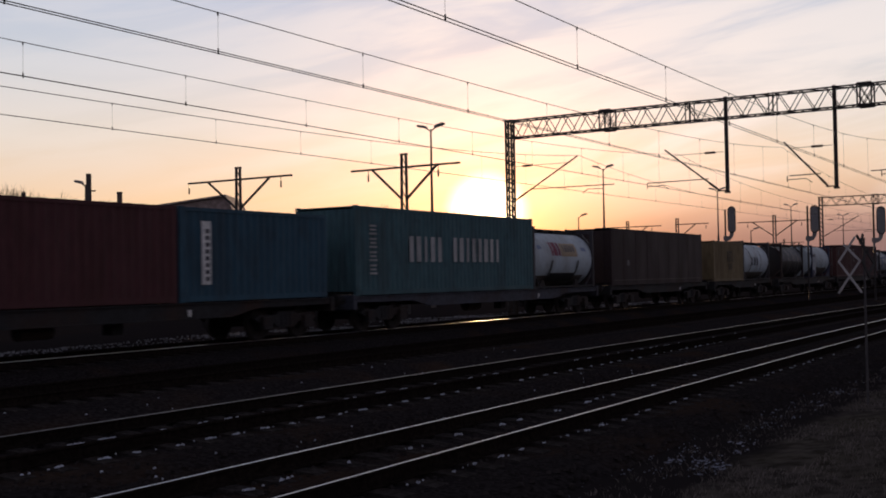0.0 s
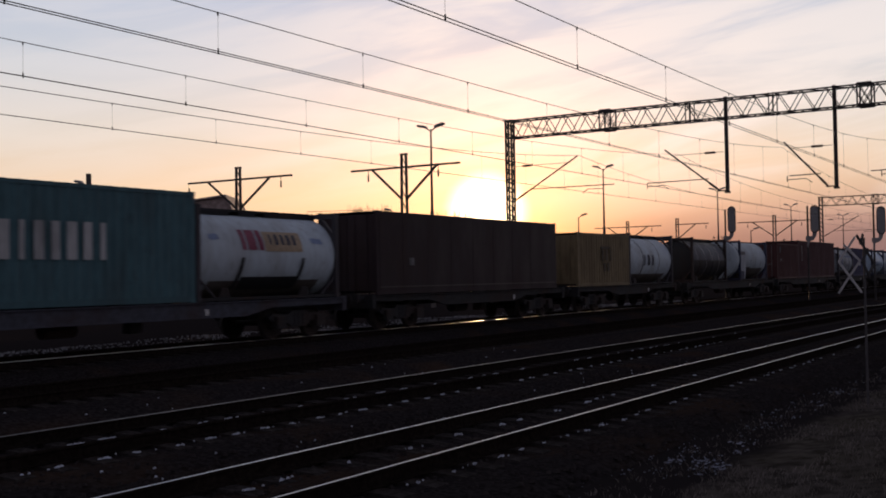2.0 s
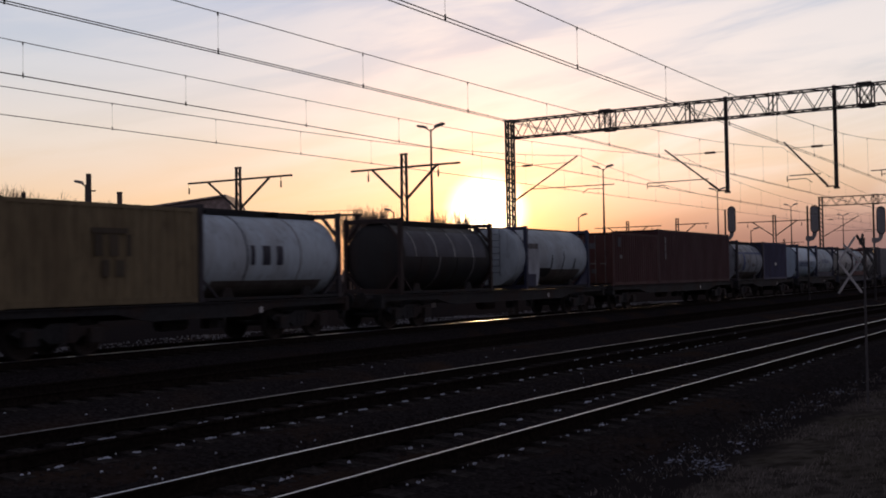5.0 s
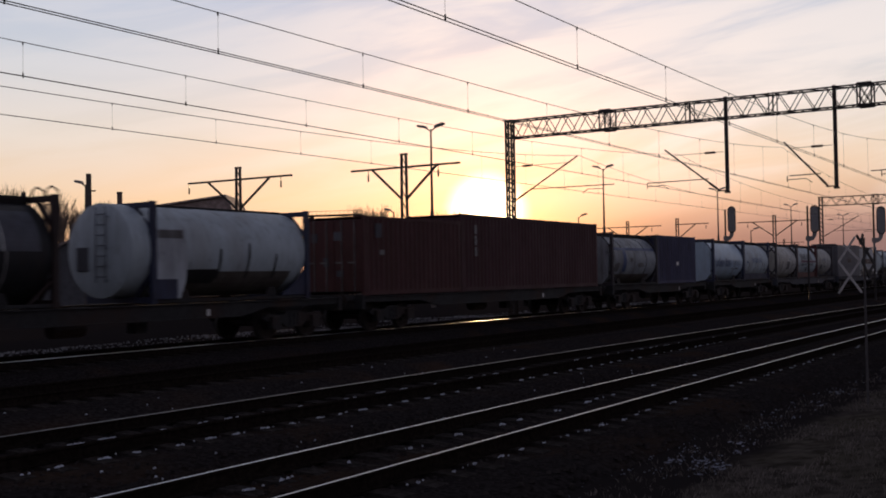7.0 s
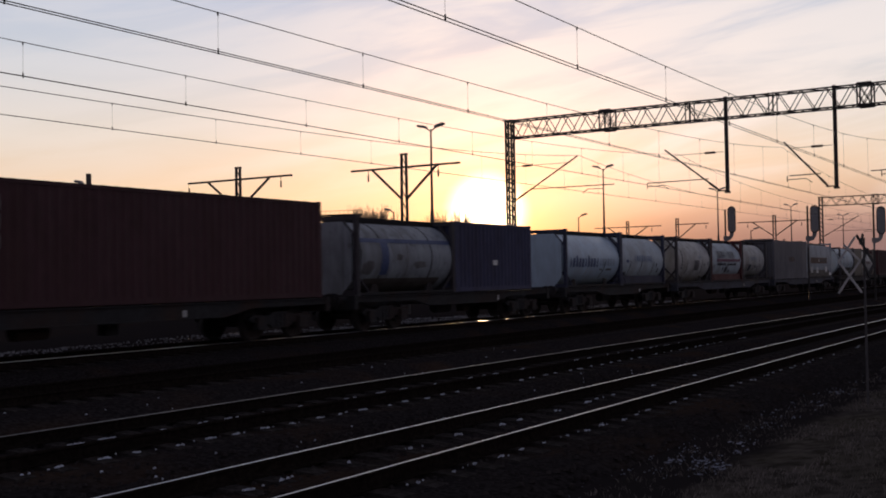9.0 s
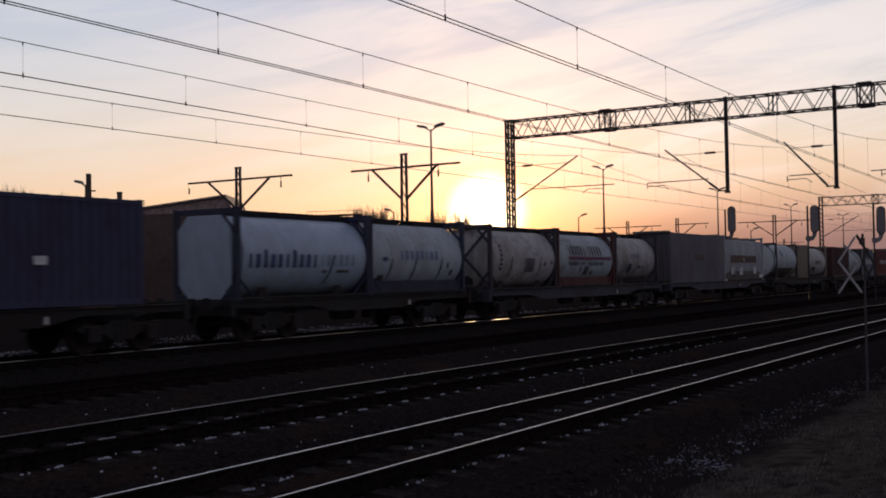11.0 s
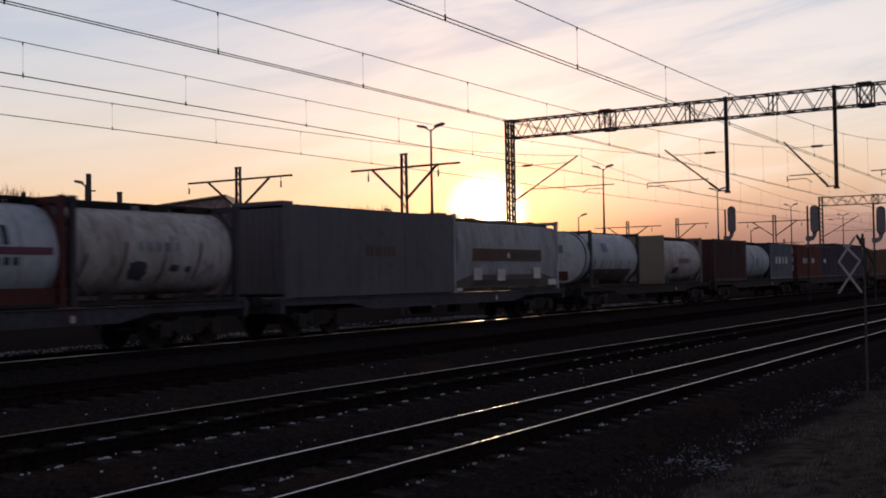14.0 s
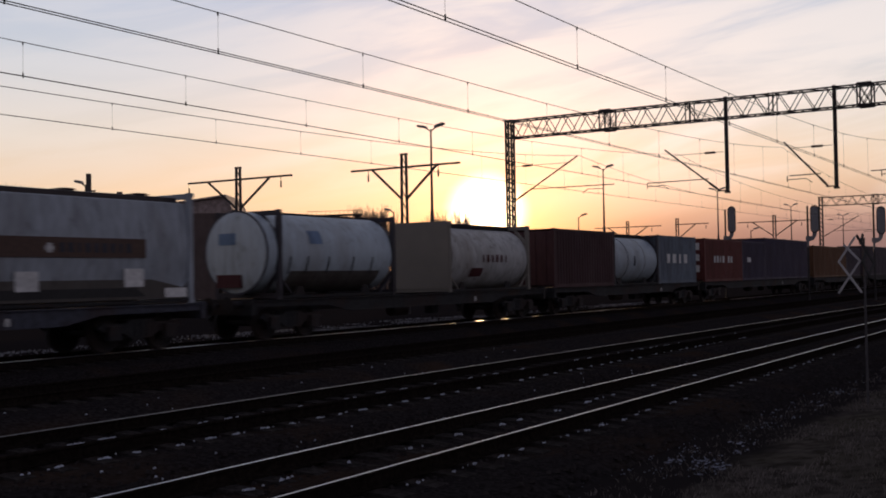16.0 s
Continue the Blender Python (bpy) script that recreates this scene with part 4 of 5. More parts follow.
        for x, d in ((0.15, 1), (L - 0.15, -1)):
            bm = bmesh.new()
            beam(bm, (x, y, 0.62), (x + d * 0.6, y * 0.98, 0.10), 0.05, 0.05)
            part("brace", bm, frame_mat, c)
    if skirt:
        bm = bmesh.new()
        box(bm, 0.2, L - 0.2, -1.13, -1.08, 0.10, 0.46)
        part("skirt_panel", bm, skirt, c)
    # Dirt and underside shade, painted as a dark sheet round the belly
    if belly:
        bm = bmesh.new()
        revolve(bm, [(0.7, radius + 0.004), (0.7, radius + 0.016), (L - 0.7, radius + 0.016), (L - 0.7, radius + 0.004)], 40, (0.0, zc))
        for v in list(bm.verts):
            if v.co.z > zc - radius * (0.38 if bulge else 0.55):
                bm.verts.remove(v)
        part("belly_cladding", bm, belly, c, "dark sheet for the barrel's grimy, shaded underside")
    if walkway:
        bm = bmesh.new()
        box(bm, 0.12, L - 0.12, -0.27, 0.27, height - 0.062, height - 0.022)
        for y in (-0.25, 0.25):
            box(bm, 0.12, L - 0.12, y - 0.02, y + 0.02, height - 0.022, height - 0.006)
        part("walkway", bm, M["wagon"], c)
        edges = [0.15] + [e for g in gaps for e in g] + [L - 0.15]
        for x0, x1 in zip(edges[::2], edges[1::2]):
            bm = bmesh.new()
            prism(bm, [(-0.32, height - 0.066), (-0.27, height - 0.20), (0.27, height - 0.20), (0.32, height - 0.066)], 0, x0, x1)
            part("spill_tray", bm, M["wagon"], c)
        bm = bmesh.new()
        bar(bm, (L * 0.5, 0, height - 0.25), (L * 0.5, 0, height - 0.065), 0.26, 14)
        part("hatch", bm, M["grey_metal"], c)
    bm = bmesh.new()
    for y in (0.35, 0.75):
        bar(bm, (L + 0.01, y, 0.2), (L + 0.01, y, height - 0.1), 0.018, 6)
    for i in range(8):
        bar(bm, (L + 0.01, 0.35, 0.35 + 0.28 * i), (L + 0.01, 0.75, 0.35 + 0.28 * i), 0.014, 5)
    part("ladder", bm, frame_mat, c)
    bm = bmesh.new()
    bar(bm, (0.12, 0, 0.42), (0.42, 0, 0.55), 0.11, 10)
    box(bm, 0.10, 0.34, -0.22, 0.22, 0.22, 0.5)
    part("valve", bm, M["wagon"], c)
    TRAIN.append((c, s0))
    return c


def wrap_text(tank, x0, x1, z0, z1, blocks, mat, radius, zc, label="", short=1.0):
    """Plain upright bars laid on the near flank of a barrel."""
    total = sum(blocks) + (len(blocks) - 1) * 0.9
    u = (x1 - x0) / total
    x = x0
    for n in blocks:
        for i in range(n):
            w = BAR_WIDTHS[(i + 2) % 9] * u
            wrap_patch(tank, x + u * 0.42 - w / 2, x + u * 0.42 + w / 2, z0, z0 + (z1 - z0) * (1.0 if i % 4 == 2 else short), mat, radius + 0.003, zc, label, "painted_mark")
            x += u
        x += u * 0.9


def wrap_patch(tank, x0, x1, z0, z1, mat, radius, zc, label, name="marking", lean=0.0):
    bm = bmesh.new()
    n = 8
    vs = []
    for i in range(n + 1):
        z = z0 + (z1 - z0) * i / n
        y = -math.sqrt(max(0.01, (radius + 0.014) ** 2 - (z - zc) ** 2))
        d = lean * i / n
        vs.append((bm.verts.new((x0 + d, y, z)), bm.verts.new((x1 + d, y, z))))
    for (p, q), (r, s) in zip(vs, vs[1:]):
        bm.faces.new((p, q, s, r))
    return part(name, bm, mat, tank, label)


def wrap_blot(tank, x, z, rx, rz, mat, radius, zc, label, seed):
    """A ragged-edged worn patch on the near flank of a barrel."""
    rng = random.Random(seed)
    bm = bmesh.new()
    n = 18
    ring = []
    for i in range(n):
        a = 2 * math.pi * i / n
        sq = 1.0 / max(abs(math.cos(a)), abs(math.sin(a))) ** 0.6
        k = sq * rng.uniform(0.72, 1.05)
        zz = z + rz * k * math.sin(a)
        ring.append((x + rx * k * math.cos(a), zz))
    def put(px, pz):
        return bm.verts.new((px, -math.sqrt(max(0.01, (radius + 0.015) ** 2 - (pz - zc) ** 2)), pz))
    outer = [put(*p) for p in ring]
    inner = [put(x + (p[0] - x) * 0.5, z + (p[1] - z) * 0.5) for p in ring]
    centre = put(x, z)
    for i in range(n):
        j = (i + 1) % n
        bm.faces.new((outer[i], outer[j], inner[j], inner[i]))
        bm.faces.new((inner[i], inner[j], centre))
    return part("marking", bm, mat, tank, label)


def glyph_bars(parent, x0, x1, z0, z1, mat, label):
    """One upright sign that is not lettered, as three short level bars."""
    h = (z1 - z0) / 5
    for k, cut in ((0, 0.0), (2, 0.12), (4, 0.05)):
        plain_mark(parent, x0 + (x1 - x0) * cut, x1 - (x1 - x0) * cut, z0 + h * k, z0 + h * (k + 1), mat, label, -1.246, "painted_mark")


STD, HIGH = 2.591, 2.896
P = {
    "maroon": paint("maroon_container", (0.088, 0.027, 0.031)), "teal": paint("teal_container", (0.034, 0.098, 0.146)),
    "sea": paint("grey_teal_container", (0.060, 0.135, 0.155)), "brown": paint("brown_container", (0.027, 0.016, 0.020)),
    "olive": paint("olive_yellow_container", (0.20, 0.155, 0.085)), "redbrown": paint("red_brown_container", (0.068, 0.024, 0.026)),
    "rust": paint("rust_brown_container", (0.064, 0.026, 0.031)), "blue": paint("dark_blue_container", (0.055, 0.060, 0.120)),
    "grey": paint("grey_container", (0.122, 0.126, 0.147), vary=0.06, stain_amount=0.25, stretch=(0.5, 0.5, 0.5)), "bluegrey": paint("pale_blue_grey_container", (0.155, 0.19, 0.23)),
    "red": paint("red_container", (0.155, 0.042, 0.036)), "purple": paint("violet_blue_container", (0.060, 0.050, 0.085)),
    "orange": paint("orange_container", (0.15, 0.072, 0.034)), "dark": paint("dark_container", (0.07, 0.055, 0.07)),
    "white": paint("white_tank", (0.47, 0.55, 0.60), vary=0.08, stain=(0.32, 0.32, 0.32), stain_amount=0.5, stain_scale=0.8, streak=0.32),
    "cream": paint("cream_tank", (0.49, 0.50, 0.49), stain=(0.28, 0.25, 0.21), stain_amount=0.65, streak=0.55),
    "pale_blue": paint("faded_blue", (0.22, 0.29, 0.44)), "haze_blue": paint("washed_out_blue", (0.29, 0.34, 0.42)), "ghost_blue": paint("nearly_gone_blue", (0.34, 0.42, 0.52)),
    "dull": paint("dull_white_tank", (0.37, 0.41, 0.45), stain=(0.24, 0.235, 0.225), stain_amount=0.6, streak=0.35),
    "steel": paint("steel_tank", (0.43, 0.55, 0.66), rough=0.45, metal=0.05, vary=0.06, stain=(0.34, 0.36, 0.40), stain_amount=0.4, streak=0.15),
    "dull_steel": paint("dull_grey_tank", (0.27, 0.30, 0.33), stain=(0.13, 0.125, 0.12), stain_amount=0.7, streak=0.5), "faded": paint("faded_white_paint", (0.46, 0.47, 0.47)), "smudge": paint("dull_smudge", (0.15, 0.15, 0.155), vary=0.3), "fawn": paint("dark_faded_emblem", (0.085, 0.068, 0.045)),
    "black": paint("black_tank", (0.020, 0.021, 0.024)), "soot": paint("dull_blue_grey", (0.075, 0.080, 0.100)), "drab": paint("drab_grey", (0.11, 0.10, 0.09)), "frame_dark": paint("dark_tank_frame", (0.050, 0.047, 0.056)),
    "frame_blue": paint("blue_tank_frame", (0.034, 0.041, 0.078)), "frame_red": paint("red_tank_frame", (0.085, 0.022, 0.025)),
    "frame_brown": paint("brown_tank_frame", (0.030, 0.020, 0.020)), "frame_white": paint("white_tank_frame", (0.42, 0.46, 0.50)),
    "beige": paint("dull_beige_frame", (0.23, 0.212, 0.18), vary=0.05, stain_amount=0.25, streak=0.0, stretch=(0.6, 0.6, 0.6), grain=2.0), "sky_blue": paint("worn_sky_blue", (0.17, 0.26, 0.40)),
}


def tank_axis(radius=1.18, height=STD):
    return height - radius - 0.16


ZC = tank_axis()
# wagons, front to back
for w_a, w_b, w_m, w_l in ((7.2, 25.9, "wagon", "long flat container wagon with dark side sills"), (27.1, 45.65, "wagon_blue", "flat container wagon with blue-grey side sills"),
                           (47.3, 61.2, "wagon", "flat container wagon under a brown box"), (62.85, 75.2, "wagon", "short flat container wagon in dark steel"),
                           (77.2, 94.9, "wagon", "flat wagon carrying two spaced tanks"), (96.2, 114.7, "wagon", "flat container wagon under two red-brown boxes"),
                           (116.2, 129.6, "wagon", "flat wagon with a tank and a blue box"), (131.4, 143.9, "wagon", "flat wagon carrying two white tanks"),
                           (145.5, 163.6, "wagon_blue", "flat wagon carrying three tanks, blue-grey sills"), (165.2, 183.6, "wagon_blue", "flat wagon under a grey box and long tank"),
                           (185.6, 203.4, "wagon", "flat wagon carrying two spaced white tanks"), (204.5, 223.0, "wagon", "flat wagon with box, tank and box"),
                           (224.3, 249.4, "wagon", "long flat wagon with red and violet boxes"), (251.0, 269.6, "wagon", "flat wagon with orange boxes"),
                           (271.2, 289.8, "wagon", "flat wagon with dark boxes"), (291.4, 310.0, "wagon", "rear flat wagon with dark boxes")):
    build_wagon(w_a, w_b, M[w_m], w_l)

# loads, front to back
c = build_box(7.4, 19.59, 2.51, P["maroon"], "long maroon corrugated steel container")
c = build_box(19.69, 25.75, 2.51, P["teal"], "teal corrugated container with a white vertical strip")
plain_mark(c, 0.76, 1.10, 0.46, 2.14, M["white_mark"], "tall white painted strip", -1.250)
for k in range(8):
    bars_text(c, 0.86, 1.10, 0.56 + 0.18 * k, 0.56 + 0.18 * k + 0.11, (1,), M["dark_mark"], y=-1.258)
c = build_box(27.22, 39.41, HIGH, P["sea"], "tall grey-teal container with large white bars", doors=False)
bars_text(c, 2.98, 5.23, 1.09, 1.97, (5,), P["faded"])
bars_text(c, 5.84, 9.43, 1.10, 1.98, (8,), P["faded"])
for k in range(4):
    glyph_bars(c, 0.72, 1.14, 0.68 + 0.43 * k, 1.00 + 0.43 * k, P["faded"], "faded pale bars")
c = build_tank(39.46, 45.52, P["white"], P["frame_dark"], "white tank container with red and tan marks", bands=0, belly=P["drab"], gaps=((0.3, 1.0), (2.2, 2.6), (3.3, 3.7)))
for k_x, k_w in ((1.82, 0.16), (2.06, 0.36), (2.50, 0.20)):
    wrap_patch(c, k_x, k_x + k_w, 1.40, 1.97, M["red_mark"], 1.18, ZC, "red painted bar", "painted_mark", -0.04)
wrap_patch(c, 2.74, 4.38, 1.37, 1.94, M["tan_mark"], 1.18, ZC, "tan painted panel")
wrap_text(c, 2.90, 4.20, 1.56, 1.86, (5,), M["dark_mark"], 1.186, ZC)
wrap_patch(c, 1.86, 4.29, 0.30, 0.65, M["black_metal"], 1.196, ZC, "dark lower panel")
for k_x in (1.62, 4.20):
    wrap_patch(c, k_x, k_x + 0.13, 0.32, 1.19, M["black_metal"], 1.20, ZC, "dark support strap", "strap", 0.12)
wrap_blot(c, 0.75, 1.75, 0.22, 0.10, P["pale_blue"], 1.18, ZC, "faint blue mark", 3)
wrap_blot(c, 5.1, 1.70, 0.30, 0.10, P["pale_blue"], 1.18, ZC, "faint blue mark", 4)
c = build_box(47.55, 60.75, 2.78, P["brown"], "long dark brown curtain-sided box on a flat wagon", smooth_side=True)
plain_mark(c, 1.87, 2.16, 0.98, 1.23, P["smudge"], "small dull label")
# The bottom rail's highlight is painted on as a thin pale strip
plain_mark(c, 0.18, 13.0, 0.245, 0.275, P["drab"], "thin pale strip painted as the lower rail's highlight", -1.252, "edge_strip")
c = build_box(62.96, 68.92, 2.48, P["olive"], "olive-yellow container with a dark square mark")
bars_text(c, 2.52, 3.90, 1.19, 1.72, (3,), P["fawn"], label="dark faded emblem in plain bars")
plain_mark(c, 2.50, 3.60, 1.74, 1.87, P["fawn"], "dark faded emblem bar")
bars_text(c, 2.74, 3.60, 0.70, 1.10, (2,), P["fawn"], label="dark faded emblem in plain bars")
c = build_tank(68.98, 75.07, P["white"], P["frame_dark"], "white tank container with small dark mark", bands=2, belly=P["drab"], gaps=((0.4, 1.2), (3.6, 4.2)))
wrap_text(c, 1.87, 3.58, 0.98, 1.53, (3,), M["dark_mark"], 1.18, ZC)
c = build_tank(78.36, 84.62, P["black"], P["frame_brown"], "black tank container with a blue-grey upper flank", bands=4)
# the upper flank is a lighter blue-grey than the rest of the barrel
wrap_patch(c, 0.3, 5.8, 1.28, 2.2, P["soot"], 1.18, ZC, "dull blue-grey upper flank, lighter than the rest")
for k_x in (0.94, 2.27, 3.50, 4.80):
    wrap_patch(c, k_x, k_x + 0.05, 1.28, 2.14, P["faded"], 1.186, ZC, "pale vertical seam", "seam")
bm = bmesh.new()
LOOP = [(6.10, 2.50), (6.14, 2.72), (6.26, 2.80), (6.44, 2.72), (6.50, 2.35), (6.44, 1.75), (6.28, 1.55)]
for k_y in (-0.95, -0.45):
    for (k_a, k_b), (k_c, k_d) in zip(LOOP, LOOP[1:]):
        bar(bm, (k_a, k_y, k_b), (k_c, k_y, k_d), 0.022, 6)
for k_z in (1.75, 2.1, 2.4):
    bar(bm, (6.45, -0.95, k_z), (6.45, -0.45, k_z), 0.016, 5)
part("end_handrail", bm, P["frame_brown"], c, "bent handrail and rungs at the tank's end")
c = build_tank(87.38, 93.54, P["white"], P["frame_blue"], "white tank container with dark blue end frames", bands=0, bulge=0.72, radius=1.20, lift=0.13, belly=P["drab"], gaps=((2.3, 2.9), (4.4, 5.0)))
wrap_patch(c, 1.2, 2.42, 0.50, 0.87, M["black_metal"], 1.214, tank_axis(1.20) + 0.13, "dark lower panel")
for k_x, k_t in ((2.43, 1.42), (3.55, 1.58), (4.68, 1.30)):
    wrap_patch(c, k_x, k_x + 0.07, 0.62, k_t, M["black_metal"], 1.21, tank_axis(1.20) + 0.13, "dark support strap", "strap")
bm = bmesh.new()
prism(bm, [(0.12, 0.12), (0.95, 0.12), (1.14, 0.55), (1.22, 1.05), (1.20, 1.45), (1.08, 1.90), (0.12, 1.90)], 1, -1.238, -1.15)
part("side_panel", bm, P["frame_white"], c, "flat pale side panel")
plain_mark(c, 0.2, 1.04, 1.66, 1.87, P["smudge"], "dull upper plate", -1.245)
bm = bmesh.new()
for k_y in (-0.42, -0.06):
    bar(bm, (-0.76, k_y, 0.55), (-0.76, k_y, 2.45), 0.016, 6)
for k in range(7):
    bar(bm, (-0.76, -0.42, 0.7 + 0.26 * k), (-0.76, -0.06, 0.7 + 0.26 * k), 0.013, 5)
for k_z in (0.6, 1.4, 2.2):
    bar(bm, (-0.76, -0.42, k_z), (-0.62, -0.42, k_z), 0.012, 5)
part("end_ladder", bm, P["soot"], c, "grey ladder up the dished end")
# a dull grey smudge at the middle of the end
bm = bmesh.new()
box(bm, -0.712, -0.60, 0.30, 0.72, 0.85, 1.45)
part("marking", bm, P["soot"], c, "dull grey smudge on the dished end")
bm = bmesh.new()
box(bm, 0.13, 0.85, -1.244, -1.15, 0.12, 0.62)
part("gusset", bm, P["frame_blue"], c, "dark blue corner gusset")
bm = bmesh.new()
prism(bm, [(4.95, 0.12), (6.05, 0.12), (6.05, 0.95), (5.80, 0.62)], 1, -1.20, -1.12)
part("gusset", bm, P["frame_blue"], c, "dark blue corner gusset")
c = build_box(96.32, 102.30, STD, P["redbrown"], "short red-brown corrugated container", rods=P["smudge"])
plain_mark(c, 0.85, 1.10, 1.32, 1.48, M["grey_metal"], "small pale label")
plain_mark(c, 0.62, 0.95, 1.88, 2.34, P["soot"], "faded dull label")
for k_y, k_z, k_w, k_h in ((0.70, 1.75, 0.22, 0.30), (-0.30, 1.80, 0.30, 0.28), (-0.35, 0.62, 0.24, 0.20), (0.25, 0.95, 0.18, 0.30)):
    bm = bmesh.new()
    box(bm, -0.012, 0.016, k_y, k_y + k_w, k_z, k_z + k_h)
    part("door_plate", bm, P["soot"], c, "dull pale plate on the door")
c = build_box(102.36, 114.54, HIGH, P["rust"], "tall long rust-brown container with a pale strip", doors=False)
for k in range(3):
    bars_text(c, 0.90, 1.18, 1.32 + 0.42 * k, 1.66 + 0.42 * k, (1,), M["grey_metal"])
c = build_tank(116.33, 122.29, P["dull_steel"], P["frame_dark"], "dull grey tank container with a blue stripe", bands=3, end="octagon", belly=P["drab"])
wrap_patch(c, 0.2, 5.8, 1.72, 1.86, M["blue_mark"], 1.18, ZC, "blue stripe along the barrel", "stripe")
wrap_patch(c, 1.42, 1.84, 0.66, 1.72, M["blue_mark"], 1.182, ZC, "blue panel")
wrap_blot(c, 0.70, 0.88, 0.36, 0.24, P["smudge"], 1.18, ZC, "dull smudged patch", 5)
wrap_blot(c, 2.45, 1.25, 0.20, 0.12, P["smudge"], 1.18, ZC, "dull smudged patch", 6)
wrap_blot(c, 3.7, 1.0, 0.45, 0.14, P["smudge"], 1.18, ZC, "dull smudged patch", 7)
c = build_box(122.32, 128.28, STD, P["blue"], "dark blue container with a small white mark")
plain_mark(c, 2.75, 3.10, 0.98, 1.18, M["white_mark"], "small white emblem")
c = build_tank(131.60, 137.77, P["steel"], P["frame_blue"], "pale metal tank container with blue bars and flat end", end="octagon", bands=0)
wrap_text(c, 0.46, 3.62, 0.91, 1.42, (10,), M["blue_mark"], 1.18, ZC, short=0.76)
wrap_text(c, 3.66, 5.50, 0.96, 1.30, (6,), P["ghost_blue"], 1.18, ZC)
for k_a, k_b in ((3.84, 4.08), (4.56, 5.18)):
    wrap_patch(c, k_a, k_b, 0.74, 0.83, P["smudge"], 1.18, ZC, "dull thin bar")
wrap_patch(c, 2.28, 2.35, 0.46, 0.88, P["faded"], 1.19, ZC, "pale support strap", "strap", 0.12)
wrap_patch(c, 4.10, 4.17, 0.40, 1.28, M["black_metal"], 1.19, ZC, "dark support strap", "strap", 0.20)
c = build_tank(137.80, 143.72, P["white"], P["frame_blue"], "white tank container with faint blue bars", bands=0, skirt=P["frame_blue"], gaps=((0.4, 1.5), (3.0, 3.9)))
wrap_text(c, 1.74, 4.20, 1.17, 1.48, (8,), P["pale_blue"], 1.18, ZC)
for k_x, k_z in ((1.14, 0.40), (2.60, 0.40), (4.26, 0.49)):
    wrap_patch(c, k_x, k_x + 0.07, k_z, 1.20, M["black_metal"], 1.19, ZC, "dark support strap", "strap", 0.10)
    wrap_patch(c, k_x + 0.11, k_x + 0.13, 1.20, 2.25, P["smudge"], 1.182, ZC, "faint seam", "seam")
wrap_blot(c, 0.89, 1.18, 0.20, 0.09, M["blue_mark"], 1.18, ZC, "small blue emblem", 8)
wrap_blot(c, 0.82, 0.50, 0.24, 0.18, P["soot"], 1.18, ZC, "dark sooty patch", 9)
wrap_patch(c, 4.78, 4.89, 0.88, 1.08, M["dark_mark"], 1.18, ZC, "small dark plate")
wrap_patch(c, 5.07, 5.22, 0.62, 0.82, M["dark_mark"], 1.18, ZC, "small dark plate")
c = build_tank(145.65, 151.45, P["cream"], P["frame_dark"], "stained cream tank container with cross-braced end", end="cross", bands=0, gaps=((0.3, 0.8), (4.3, 4.8)))
for k in range(6):
    wrap_patch(c, 0.84, 1.04, 0.78 + 0.18 * k, 0.90 + 0.18 * k, P["soot"], 1.18, ZC, "small dark bar", "painted_mark")
wrap_patch(c, 2.98, 3.80, 0.70, 1.27, P["smudge"], 1.18, ZC, "dull grey placard panel")
for k_x in (1.70, 4.22):
    wrap_patch(c, k_x, k_x + 0.07, 0.50, 1.32, M["black_metal"], 1.19, ZC, "dark support strap", "strap", 0.10)
    wrap_patch(c, k_x + 0.11, k_x + 0.13, 1.32, 2.25, P["smudge"], 1.182, ZC, "faint seam", "seam")
wrap_blot(c, 4.74, 1.03, 0.10, 0.11, M["dark_mark"], 1.18, ZC, "small dark plate", 10)
wrap_blot(c, 5.35, 1.10, 0.09, 0.09, M["dark_mark"], 1.18, ZC, "small dark plate", 11)
wrap_blot(c, 3.9, 1.45, 0.30, 0.12, P["dull"], 1.18, ZC, "dull stain", 12)
wrap_blot(c, 1.0, 2.18, 0.7, 0.12, P["dull"], 1.18, ZC, "dull stain below the walkway", 13)
c = build_tank(151.57, 157.72, P["white"], P["frame_red"], "white tank container with red frame and dark bars", bands=0, skirt=P["frame_red"], gaps=((0.3, 0.9), (5.2, 5.7)))
wrap_text(c, 1.18, 4.80, 1.42, 1.86, (6, 5), M["dark_mark"], 1.18, ZC)
wrap_patch(c, 1.12, 5.84, 1.21, 1.38, M["violet_mark"], 1.18, ZC, "violet stripe along the barrel", "stripe")
wrap_text(c, 1.06, 5.0, 0.97, 1.15, (8, 8), M["dark_mark"], 1.18, ZC)
for k_a, k_b, k_c, k_d in ((2.38, 2.56, 0.70, 0.92), (2.88, 3.33, 0.56, 0.92), (3.65, 3.93, 0.55, 0.72)):
    wrap_patch(c, k_a, k_b, k_c, k_d, P["soot"], 1.18, ZC, "small dark placard")
for k_x in (1.75, 3.4, 5.0):
    wrap_patch(c, k_x, k_x + 0.02, 0.5, 2.25, P["smudge"], 1.179, ZC, "faint seam", "seam")
wrap_blot(c, 0.6, 0.75, 0.30, 0.30, P["dull"], 1.18, ZC, "dull stain", 14)
wrap_blot(c, 1.5, 2.12, 0.5, 0.12, P["dull"], 1.18, ZC, "dull stain below the walkway", 15)
c = build_tank(157.87, 163.46, P["cream"], P["frame_dark"], "stained pale tank container at the wagon's end", bands=0, radius=1.10, gaps=((2.6, 3.2), (3.9, 4.5)))
AX = tank_axis(1.10)
wrap_blot(c, 2.15, 0.85, 0.36, 0.26, P["soot"], 1.10, AX, "dark worn emblem", 16)
